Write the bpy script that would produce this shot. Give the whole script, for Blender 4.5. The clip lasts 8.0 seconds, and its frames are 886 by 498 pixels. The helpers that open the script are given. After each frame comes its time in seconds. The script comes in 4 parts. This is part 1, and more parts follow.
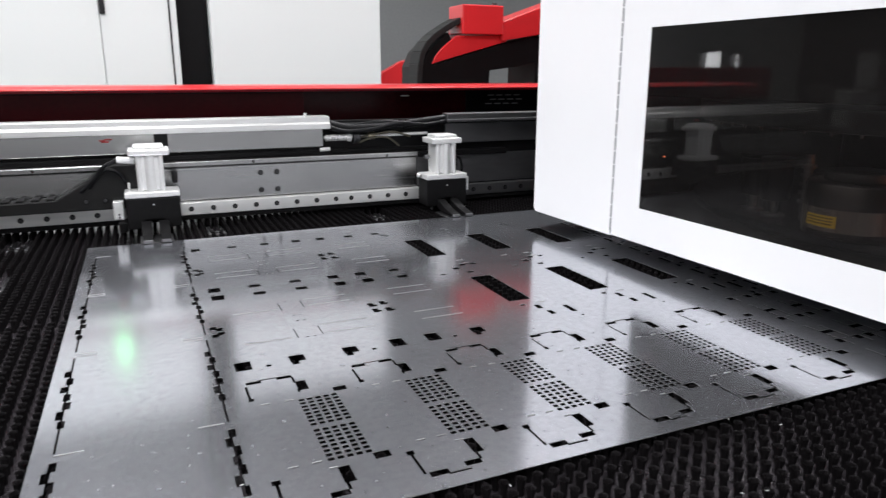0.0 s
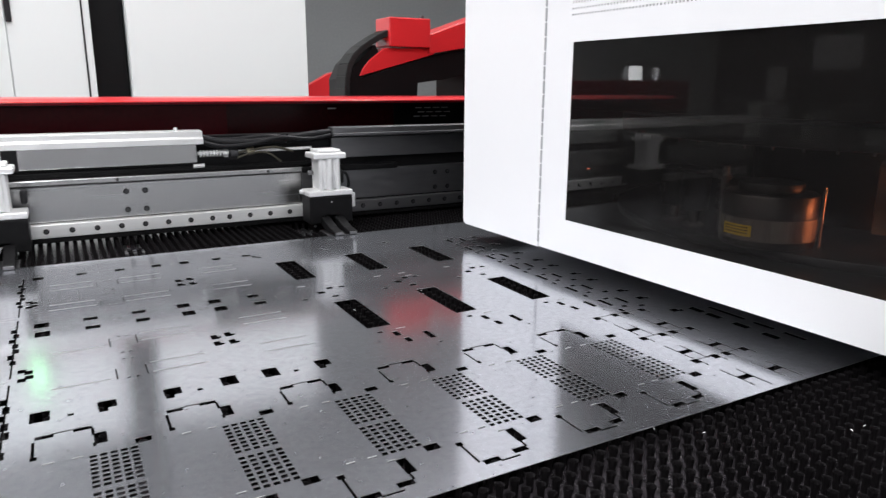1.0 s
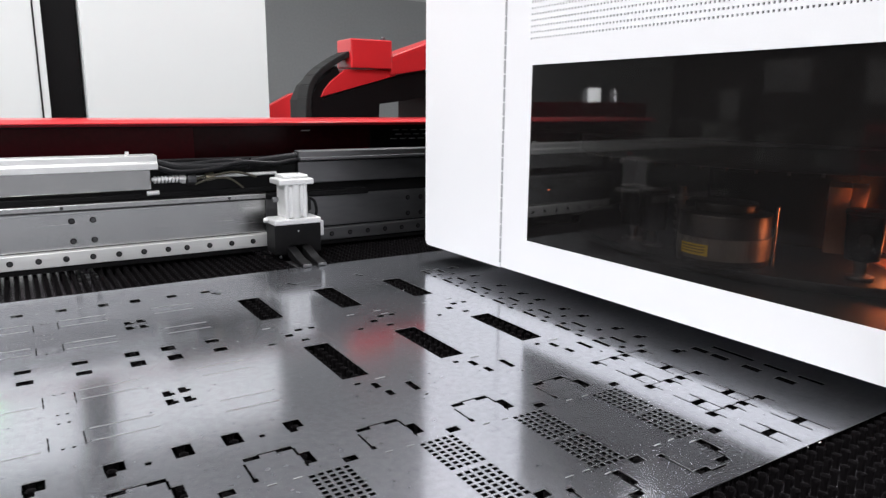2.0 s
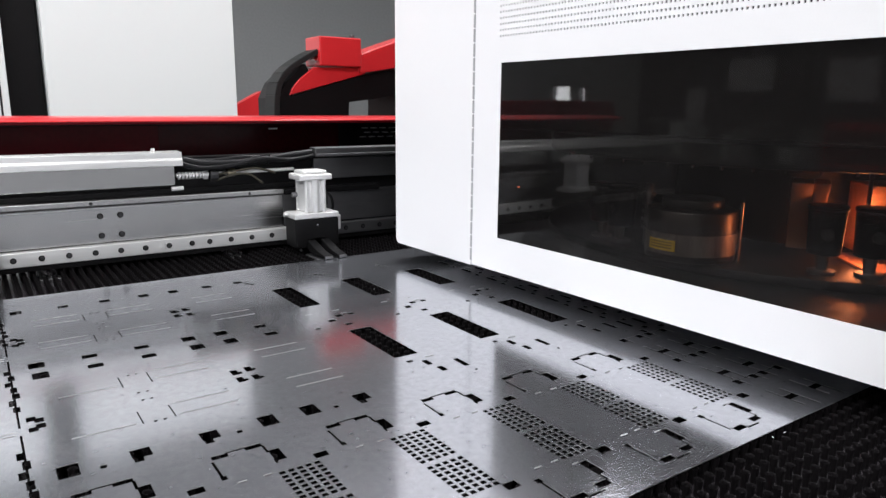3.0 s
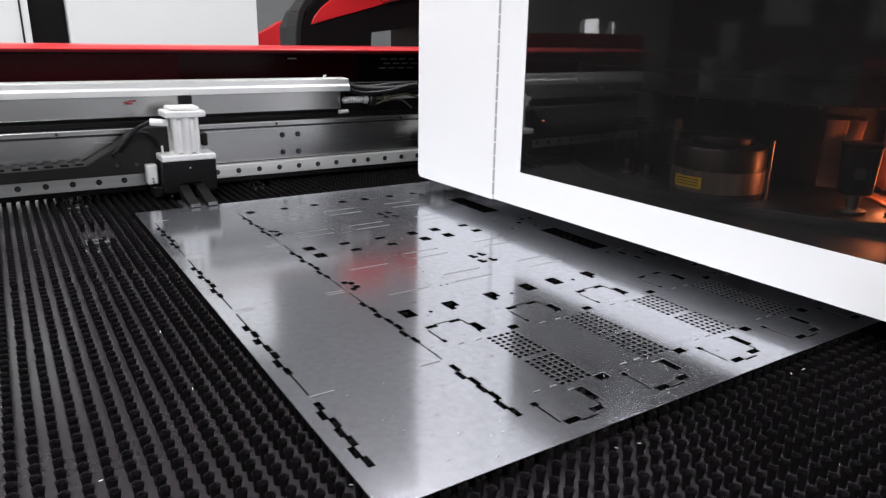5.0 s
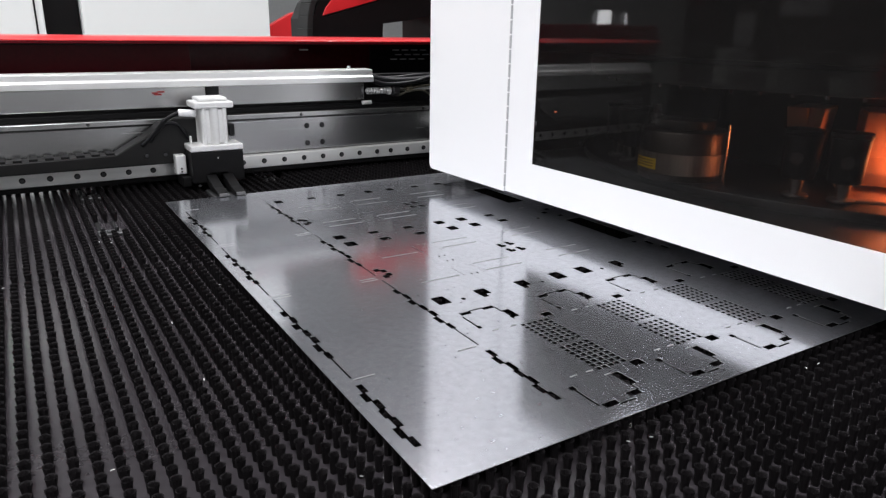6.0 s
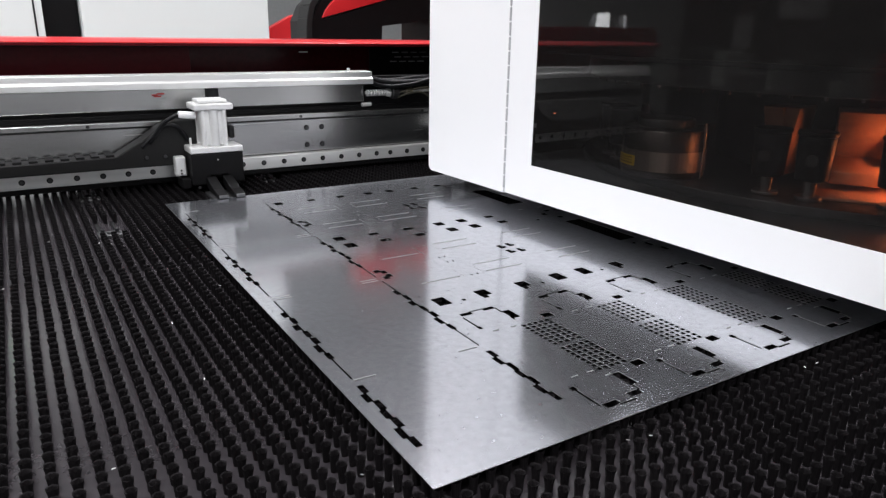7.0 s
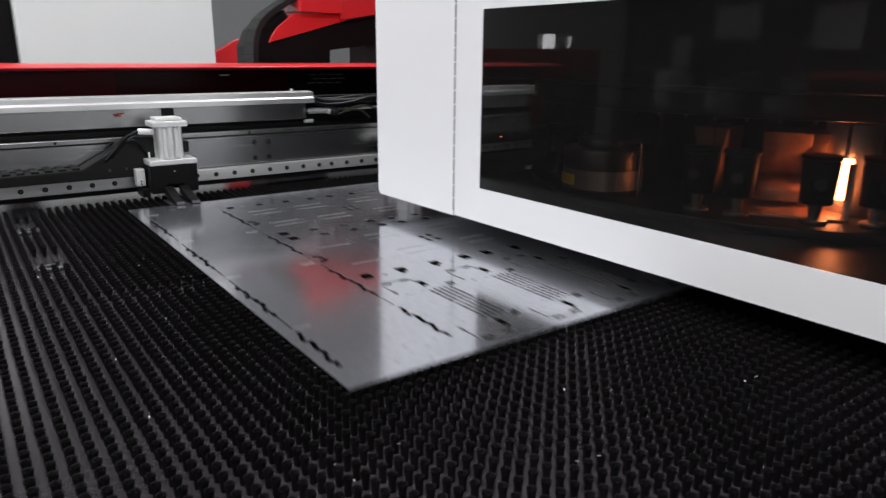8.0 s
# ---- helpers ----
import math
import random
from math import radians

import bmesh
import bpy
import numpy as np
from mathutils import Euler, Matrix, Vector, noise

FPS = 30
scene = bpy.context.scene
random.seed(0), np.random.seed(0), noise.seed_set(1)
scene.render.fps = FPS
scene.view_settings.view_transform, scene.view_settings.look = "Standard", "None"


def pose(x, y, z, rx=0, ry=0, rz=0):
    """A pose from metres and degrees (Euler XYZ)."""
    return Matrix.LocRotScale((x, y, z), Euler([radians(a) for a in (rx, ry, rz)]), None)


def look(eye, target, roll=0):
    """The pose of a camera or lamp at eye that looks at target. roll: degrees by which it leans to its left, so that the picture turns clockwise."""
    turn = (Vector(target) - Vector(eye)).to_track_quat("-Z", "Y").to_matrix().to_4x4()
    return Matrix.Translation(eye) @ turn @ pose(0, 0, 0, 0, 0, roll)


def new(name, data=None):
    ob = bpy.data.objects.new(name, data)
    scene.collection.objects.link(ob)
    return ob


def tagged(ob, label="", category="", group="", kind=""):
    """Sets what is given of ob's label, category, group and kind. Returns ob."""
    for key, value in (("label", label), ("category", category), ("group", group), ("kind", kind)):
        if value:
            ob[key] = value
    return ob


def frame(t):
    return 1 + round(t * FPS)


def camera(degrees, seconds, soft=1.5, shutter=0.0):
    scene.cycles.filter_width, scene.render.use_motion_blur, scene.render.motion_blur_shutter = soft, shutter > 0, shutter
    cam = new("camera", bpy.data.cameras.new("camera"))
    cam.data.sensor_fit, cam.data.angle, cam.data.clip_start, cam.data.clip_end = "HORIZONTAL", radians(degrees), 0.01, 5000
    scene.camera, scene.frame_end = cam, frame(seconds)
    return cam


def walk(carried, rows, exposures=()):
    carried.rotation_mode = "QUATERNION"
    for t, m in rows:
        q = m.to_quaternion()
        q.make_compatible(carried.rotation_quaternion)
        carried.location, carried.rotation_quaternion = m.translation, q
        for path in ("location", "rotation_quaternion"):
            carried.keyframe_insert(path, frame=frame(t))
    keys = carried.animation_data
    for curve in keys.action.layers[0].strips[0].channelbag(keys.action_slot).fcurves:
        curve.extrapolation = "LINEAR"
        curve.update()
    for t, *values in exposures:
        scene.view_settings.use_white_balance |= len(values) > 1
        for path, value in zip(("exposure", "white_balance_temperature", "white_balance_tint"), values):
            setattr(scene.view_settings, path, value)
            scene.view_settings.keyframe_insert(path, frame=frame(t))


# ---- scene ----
cam = camera(65.6, 8.0, soft=1.3, shutter=0.5)
PATH = [
    (0, (-0.908, -1.492, 1.311), (-0.138, 0.286, 0.816), 0.1),
    (0.5, (-0.895, -1.484, 1.313), (-0.027, 0.252, 0.83), 0.2),
    (1, (-0.89, -1.481, 1.314), (0.055, 0.22, 0.851), 0.3),
    (1.5, (-0.885, -1.478, 1.318), (0.11, 0.202, 0.884), 0.3),
    (1.7, (-0.884, -1.478, 1.318), (0.126, 0.191, 0.9), 0.35),
    (2.8, (-0.88, -1.478, 1.314), (0.22, 0.142, 0.92), 0.5),
    (3, (-0.88, -1.478, 1.314), (0.229, 0.135, 0.905), 0.5),
    (3.5, (-0.884, -1.482, 1.311), (0.229, 0.113, 0.845), 0.8),
    (4, (-0.878, -1.478, 1.31), (0.214, 0.115, 0.79), 0.9),
    (4.5, (-0.882, -1.479, 1.308), (0.183, 0.119, 0.751), 1.0),
    (5, (-0.881, -1.477, 1.306), (0.154, 0.13, 0.72), 1.0),
    (6.5, (-0.879, -1.473, 1.303), (0.124, 0.147, 0.694), 0.9),
    (7, (-0.882, -1.476, 1.301), (0.127, 0.143, 0.701), 0.9),
    (7.5, (-0.875, -1.468, 1.297), (0.166, 0.138, 0.716), 0.8),
    (8, (-0.876, -1.484, 1.313), (0.249, 0.076, 0.767), 0.5),
]
walk(cam, [(t, look(eye, target, roll)) for t, eye, target, roll in PATH],
     exposures=[(0, 0.0), (7.7, 0.0), (7.85, -0.08), (8.0, -0.33)])

# ---------------------------------------------------------------- world and lamps
world = bpy.data.worlds.new("hall_world")
scene.world = world
world.use_nodes = True
world.node_tree.nodes["Background"].inputs[0].default_value = (0.75, 0.85, 1.0, 1)
world.node_tree.nodes["Background"].inputs[1].default_value = 0.4

LAMPS = [(-4.2, -2.6), (-4.2, 1.4), (-1.4, -2.6), (-1.4, 1.4), (1.4, -2.6), (1.4, 1.4)]
LAMP_POWER = 92.0
for lx, ly in LAMPS:
    light = bpy.data.lights.new("ceiling_tube", "AREA")
    light.shape, light.size, light.size_y = "RECTANGLE", 0.35, 2.6
    light.energy, light.color = LAMP_POWER, (0.95, 0.955, 1.0)
    ob = new("ceiling_tube", light)
    ob.matrix_world = pose(lx, ly, 4.52)

# ---------------------------------------------------------------- materials


def material(name, color, rough=0.5, metal=0.0, grain=60.0, vary=0.12, bump=0.0, stretch=(1, 1, 1),
             rough_vary=0.0, coat=0.0, large=3.0, object_vary=0.0, spec=0.5):
    """A surface with colour variation at two scales, fine relief and uneven gloss."""
    mat = bpy.data.materials.new(name)
    mat.use_nodes = True
    nt = mat.node_tree
    bsdf = nt.nodes["Principled BSDF"]
    bsdf.inputs["Roughness"].default_value = rough
    bsdf.inputs["Metallic"].default_value = metal
    bsdf.inputs["Coat Weight"].default_value = coat
    bsdf.inputs["Specular IOR Level"].default_value = spec
    bsdf.inputs["Coat Roughness"].default_value = 0.12
    coord = nt.nodes.new("ShaderNodeTexCoord")
    mapping = nt.nodes.new("ShaderNodeMapping")
    mapping.inputs["Scale"].default_value = stretch
    nt.links.new(coord.outputs["Object"], mapping.inputs[0])
    fine = nt.nodes.new("ShaderNodeTexNoise")
    fine.inputs["Scale"].default_value, fine.inputs["Detail"].default_value = grain, 6
    broad = nt.nodes.new("ShaderNodeTexNoise")
    broad.inputs["Scale"].default_value, broad.inputs["Detail"].default_value = large, 3
    for n in (fine, broad):
        nt.links.new(mapping.outputs[0], n.inputs["Vector"])
    both = nt.nodes.new("ShaderNodeMath")
    both.operation = "ADD"
    nt.links.new(fine.outputs["Fac"], both.inputs[0])
    nt.links.new(broad.outputs["Fac"], both.inputs[1])
    span = nt.nodes.new("ShaderNodeMapRange")
    span.inputs["From Min"].default_value, span.inputs["From Max"].default_value = 0.6, 1.4
    span.inputs["To Min"].default_value, span.inputs["To Max"].default_value = 1 - vary, 1 + vary
    nt.links.new(both.outputs[0], span.inputs[0])
    value = span.outputs[0]
    if object_vary:
        info = nt.nodes.new("ShaderNodeObjectInfo")
        r = nt.nodes.new("ShaderNodeMapRange")
        r.inputs["To Min"].default_value, r.inputs["To Max"].default_value = 1 - object_vary, 1 + object_vary
        nt.links.new(info.outputs["Random"], r.inputs[0])
        m = nt.nodes.new("ShaderNodeMath")
        m.operation = "MULTIPLY"
        nt.links.new(value, m.inputs[0])
        nt.links.new(r.outputs[0], m.inputs[1])
        value = m.outputs[0]
    scale = nt.nodes.new("ShaderNodeVectorMath")
    scale.operation = "SCALE"
    scale.inputs[0].default_value = color
    nt.links.new(value, scale.inputs["Scale"])
    nt.links.new(scale.outputs[0], bsdf.inputs["Base Color"])
    if rough_vary:
        rr = nt.nodes.new("ShaderNodeMapRange")
        rr.inputs["From Min"].default_value, rr.inputs["From Max"].default_value = 0.6, 1.4
        rr.inputs["To Min"].default_value, rr.inputs["To Max"].default_value = rough - rough_vary, rough + rough_vary
        nt.links.new(both.outputs[0], rr.inputs[0])
        nt.links.new(rr.outputs[0], bsdf.inputs["Roughness"])
    if bump:
        b = nt.nodes.new("ShaderNodeBump")
        b.inputs["Strength"].default_value, b.inputs["Distance"].default_value = bump, 0.002
        nt.links.new(fine.outputs["Fac"], b.inputs["Height"])
        nt.links.new(b.outputs[0], bsdf.inputs["Normal"])
    return mat


def hazy(mat, share, rough):
    """Adds a second, wider gloss to a metal, as its zinc spangle gives."""
    nt = mat.node_tree
    bsdf = nt.nodes["Principled BSDF"]
    wide = nt.nodes.new("ShaderNodeBsdfPrincipled")
    wide.inputs["Metallic"].default_value, wide.inputs["Roughness"].default_value = 1.0, rough
    nt.links.new(bsdf.inputs["Base Color"].links[0].from_socket, wide.inputs["Base Color"])
    coord = nt.nodes.new("ShaderNodeTexCoord")
    spangle = nt.nodes.new("ShaderNodeTexNoise")
    spangle.inputs["Scale"].default_value, spangle.inputs["Detail"].default_value = 90, 6
    nt.links.new(coord.outputs["Object"], spangle.inputs["Vector"])
    span = nt.nodes.new("ShaderNodeMapRange")
    span.inputs["From Min"].default_value, span.inputs["From Max"].default_value = 0.3, 0.7
    span.inputs["To Min"].default_value, span.inputs["To Max"].default_value = share - 0.065, share + 0.065
    nt.links.new(spangle.outputs["Fac"], span.inputs[0])
    mix = nt.nodes.new("ShaderNodeMixShader")
    nt.links.new(span.outputs[0], mix.inputs[0])
    nt.links.new(bsdf.outputs[0], mix.inputs[1])
    nt.links.new(wide.outputs[0], mix.inputs[2])
    nt.links.new(mix.outputs[0], nt.nodes["Material Output"].inputs["Surface"])


def glow(name, color, strength):
    mat = bpy.data.materials.new(name)
    mat.use_nodes = True
    bsdf = mat.node_tree.nodes["Principled BSDF"]
    bsdf.inputs["Base Color"].default_value = (*color, 1)
    bsdf.inputs["Emission Color"].default_value = (*color, 1)
    bsdf.inputs["Emission Strength"].default_value = strength
    return mat


def tinted_glass():
    """A smoke-tinted polycarbonate pane: tinted see-through with a clear gloss."""
    mat = bpy.data.materials.new("smoked_pane")
    mat.use_nodes = True
    nt = mat.node_tree
    nt.nodes.remove(nt.nodes["Principled BSDF"])
    clear = nt.nodes.new("ShaderNodeBsdfTransparent")
    clear.inputs[0].default_value = (0.62, 0.59, 0.57, 1)
    gloss = nt.nodes.new("ShaderNodeBsdfGlossy")
    gloss.inputs["Roughness"].default_value = 0.025
    fres = nt.nodes.new("ShaderNodeFresnel")
    fres.inputs["IOR"].default_value = 1.26
    mix = nt.nodes.new("ShaderNodeMixShader")
    nt.links.new(fres.outputs[0], mix.inputs[0])
    # Grey diffuse share painted in as haze, to lift the pane's blacks.
    haze = nt.nodes.new("ShaderNodeBsdfDiffuse")
    haze.inputs[0].default_value = (0.45, 0.43, 0.43, 1)
    haze_mix = nt.nodes.new("ShaderNodeMixShader")
    haze_mix.inputs[0].default_value = 0.010
    nt.links.new(clear.outputs[0], haze_mix.inputs[1])
    nt.links.new(haze.outputs[0], haze_mix.inputs[2])
    nt.links.new(haze_mix.outputs[0], mix.inputs[1])
    nt.links.new(gloss.outputs[0], mix.inputs[2])
    nt.links.new(mix.outputs[0], nt.nodes["Material Output"].inputs["Surface"])
    return mat


SHEET = material("galvanised_sheet", (0.605, 0.62, 0.665), 0.135, 1.0, 160, 0.06, 0.0, (1.0, 0.35, 1), 0.03, large=7)
hazy(SHEET, 0.195, 0.40)
BURR = material("bright_burr", (0.55, 0.55, 0.56), 0.45, 0.3, 400, 0.08)
CUT_EDGE = material("sheared_edge", (0.60, 0.60, 0.61), 0.4, 0.8, 400, 0.1, 0.05)
STEEL = material("ground_steel", (0.44, 0.44, 0.44), 0.27, 1.0, 260, 0.03, 0.0, (0.012, 0.6, 1), 0.007, large=9)
# Also colours the slide's right stretch, in place of the cover's shade.
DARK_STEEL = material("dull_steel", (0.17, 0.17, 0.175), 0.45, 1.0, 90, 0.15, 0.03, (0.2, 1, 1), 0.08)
BLACKENED = material("blackened_steel", (0.075, 0.075, 0.078), 0.42, 1.0, 90, 0.2, 0.03, (0.2, 1, 1), 0.06)
HINGE = material("painted_hinge", (0.42, 0.42, 0.43), 0.5, 0.0, 90, 0.1, 0.03)
RAIL = material("bright_ground_rail", (0.80, 0.80, 0.79), 0.36, 0.55, 90, 0.12, 0.02, (0.04, 1, 1), 0.04, large=12)
ALU = material("anodised_aluminium", (0.80, 0.80, 0.79), 0.38, 0.55, 140, 0.06, 0.02)
COVER_ALU = material("bright_aluminium_strip", (0.86, 0.86, 0.85), 0.33, 0.8, 160, 0.06, 0.02, (0.1, 1, 1), 0.05)
BLACK_PAINT = material("black_oxide", (0.007, 0.0068, 0.0072), 0.42, 0.0, 110, 0.25, 0.05, spec=0.1)
BLACK_PLASTIC = material("black_plastic", (0.008, 0.008, 0.009), 0.5, 0.0, 150, 0.3, 0.08, spec=0.3)
RUBBER = material("black_hose", (0.005, 0.005, 0.006), 0.4, 0.0, 90, 0.2, 0.05, spec=0.18)
CHAIN = material("grey_chain_plastic", (0.018, 0.0185, 0.0185), 0.5, 0.0, 120, 0.2, 0.05, spec=0.12)
WHITE = material("white_powder_coat", (0.82, 0.82, 0.825), 0.38, 0.0, 420, 0.015, 0.03, large=1.2)
CABINET = material("white_cabinet_paint", (0.73, 0.76, 0.75), 0.42, 0.0, 300, 0.03, 0.02, large=0.9)
RED = material("red_gloss_paint", (0.62, 0.025, 0.03), 0.28, 0.0, 200, 0.07, 0.02, coat=0.3)
# The beam's front face and lip edge wear this darker red as shade.
DARK_RED = material("deep_and_shaded_red", (0.085, 0.003, 0.007), 0.3, 0.0, 80, 0.2, 0.02, spec=0.12)
# Shade put into the colour: middle step of the face's fade.
SHADED_RED = material("shaded_red_paint", (0.040, 0.002, 0.004), 0.25, 0.0, 80, 0.3, 0.02, spec=0.15, large=2.0)
WALL = material("grey_wall_paint", (0.30, 0.31, 0.31), 0.8, 0.0, 35, 0.08, 0.05, large=0.6)
HALL_WALL = material("pale_wall_paint", (0.50, 0.505, 0.51), 0.85, 0.0, 30, 0.06, 0.05, large=0.5)
CEILING = material("ceiling_paint", (0.68, 0.68, 0.68), 0.9, 0.0, 25, 0.08, 0.05, large=0.4)
CONCRETE = material("sealed_concrete", (0.28, 0.28, 0.27), 0.5, 0.0, 25, 0.2, 0.1, rough_vary=0.1, large=0.8)
BOARD = material("grey_brush_board", (0.033, 0.029, 0.0325), 0.22, 0.0, 140, 0.2, 0.02, large=8, spec=0.5, rough_vary=0.05)
BRISTLE = material("black_nylon_bristle", (0.0078, 0.0067, 0.0074), 0.62, 0.0, 900, 0.5, 0.6, (1, 1, 0.08), object_vary=0.25, spec=0.07)
INSIDE = material("dark_machine_paint", (0.012, 0.012, 0.012), 0.42, 0.0, 60, 0.2, 0.04)
UNDER_PALE = material("pale_under_reflector", (0.46, 0.45, 0.445), 0.5, 0.0, 60, 0.15, 0.03)
TRAY = material("worn_black_tray", (0.0075, 0.0073, 0.0073), 0.45, 0.0, 60, 0.2, 0.03, spec=0.25)
HUB = material("dark_brown_casting", (0.035, 0.028, 0.022), 0.5, 0.0, 60, 0.25, 0.05, spec=0.2)
# Orange-brown tint puts some of the lamp's glow into the colour.
LAMPLIT_BROWN = material("lamplit_brown_metal", (0.50, 0.29, 0.19), 0.45, 0.3, 80, 0.2, 0.04)
BRASS = material("brass_fitting", (0.42, 0.38, 0.28), 0.35, 1.0, 90, 0.1, 0.03)
DRUM = material("turned_steel_drum", (0.11, 0.105, 0.10), 0.34, 0.9, 70, 0.2, 0.03, (1, 1, 0.2))
# Strong upright streaks in the colour paint the glints on the knurl.
RING = material("knurled_ring", (0.34, 0.31, 0.28), 0.4, 0.7, 45, 0.75, 0.02, (1, 1, 0.03))
YELLOW = material("yellow_sticker", (0.72, 0.50, 0.04), 0.5, 0.0, 200, 0.06)
DARK_INK = material("dark_print", (0.05, 0.04, 0.03), 0.6, 0.0, 200, 0.1)
OLIVE = material("braided_sleeve", (0.05, 0.045, 0.03), 0.7, 0.0, 500, 0.3, 0.3)
GREEN_LED = glow("green_lamp", (0.25, 1.0, 0.35), 8.5)
ORANGE_LED = glow("orange_lamp", (1.0, 0.30, 0.11), 55.0)
RED_LED = glow("red_pilot", (1.0, 0.25, 0.12), 5.0)
TUBE = glow("lit_tube", (1.0, 0.985, 0.97), 9.0)
DAYLIGHT = glow("daylight_glazing", (0.95, 0.97, 1.0), 9.0)
PANE = tinted_glass()

# ---------------------------------------------------------------- mesh helpers


def box(x0, y0, z0, x1, y1, z1, bevel=0.0, seg=2, bm=None):
    """An axis-aligned block between two corners, with rounded edges, added to bm."""
    one = bmesh.new()
    bmesh.ops.create_cube(one, size=1)
    for v in one.verts:
        v.co = (x0 + (v.co.x + 0.5) * (x1 - x0), y0 + (v.co.y + 0.5) * (y1 - y0), z0 + (v.co.z + 0.5) * (z1 - z0))
    if bevel:
        bmesh.ops.bevel(one, geom=one.edges[:], offset=bevel, segments=seg, affect="EDGES", profile=0.5)
    if bm is None:
        return one
    merge(bm, one)
    return bm


def merge(bm, other):
    me = bpy.data.meshes.new("tmp")
    other.to_mesh(me)
    other.free()
    bm.from_mesh(me)
    bpy.data.meshes.remove(me)
    return bm


def cyl(p, q, r, r2=None, seg=20, bm=None, bevel=0.0):
    """A round bar from p to q, tapering from r to r2."""
    p, q = Vector(p), Vector(q)
    one = bmesh.new()
    bmesh.ops.create_cone(one, cap_ends=True, segments=seg, radius1=r, radius2=r if r2 is None else r2, depth=(q - p).length)
    if bevel:
        rim = [e for e in one.edges if len(e.link_faces) == 2 and any(len(f.verts) > 4 for f in e.link_faces)]
        bmesh.ops.bevel(one, geom=rim, offset=bevel, segments=2, affect="EDGES", profile=0.5)
    turn = Vector((0, 0, 1)).rotation_difference(q - p).to_matrix().to_4x4()
    bmesh.ops.transform(one, matrix=Matrix.Translation((p + q) / 2) @ turn, verts=one.verts)
    if bm is None:
        return one
    merge(bm, one)
    return bm


def prism(points, axis, a, b, bevel=0.0):
    """A solid with the given outline, drawn in the other two axes, from a to b along the axis."""
    bm = bmesh.new()
    def at(u, v, w):
        return {"x": (w, u, v), "y": (u, w, v), "z": (u, v, w)}[axis]
    low = [bm.verts.new(at(u, v, a)) for u, v in points]
    high = [bm.verts.new(at(u, v, b)) for u, v in points]
    bm.faces.new(low)
    bm.faces.new(high)
    n = len(points)
    for i in range(n):
        bm.faces.new((low[i], low[(i + 1) % n], high[(i + 1) % n], high[i]))
    bmesh.ops.recalc_face_normals(bm, faces=bm.faces[:])
    if bevel:
        bmesh.ops.bevel(bm, geom=bm.edges[:], offset=bevel, segments=2, affect="EDGES", profile=0.5)
    return bm


def tube(points, r, seg=8, bm=None):
    """A hose through the points."""
    pts = [Vector(p) for p in points]
    path = []
    for i in range(len(pts) - 1):
        p0, p1, p2, p3 = pts[max(i - 1, 0)], pts[i], pts[i + 1], pts[min(i + 2, len(pts) - 1)]
        for k in range(6):
            t = k / 6
            path.append(0.5 * ((2 * p1) + (p2 - p0) * t + (2 * p0 - 5 * p1 + 4 * p2 - p3) * t * t + (3 * p1 - p0 - 3 * p2 + p3) * t ** 3))
    path.append(pts[-1])
    one = bmesh.new()
    rings = []
    for i, p in enumerate(path):
        d = (path[min(i + 1, len(path) - 1)] - path[max(i - 1, 0)]).normalized()
        side = d.cross(Vector((0, 0.3, 1))).normalized()
        up = side.cross(d)
        rings.append([one.verts.new(p + r * (math.cos(a) * side + math.sin(a) * up)) for a in [2 * math.pi * k / seg for k in range(seg)]])
    for a, b in zip(rings, rings[1:]):
        for k in range(seg):
            one.faces.new((a[k], a[(k + 1) % seg], b[(k + 1) % seg], b[k]))
    one.faces.new(rings[0])
    one.faces.new(rings[-1])
    bmesh.ops.recalc_face_normals(one, faces=one.faces[:])
    for f in one.faces:
        f.smooth = True
    if bm is None:
        return one
    merge(bm, one)
    return bm


def part(name, bm, mat, parent=None, label="", smooth=False):
    """Links a bmesh as one mesh object, under a thing or a part."""
    me = bpy.data.meshes.new(name)
    bm.to_mesh(me)
    bm.free()
    me.materials.append(mat)
    if smooth:
        for p in me.polygons:
            p.use_smooth = True
        me.set_sharp_from_angle(angle=radians(35))
    ob = new(name, me)
    if parent is not None:
        ob.parent = parent
    if label:
        tagged(ob, label)
    return ob


def thing(name, label, category, group="", kind="", at=(0, 0, 0)):
    ob = new(name)
    ob.location = at
    ob.empty_display_size = 0.05
    return tagged(ob, label, category, group, kind)


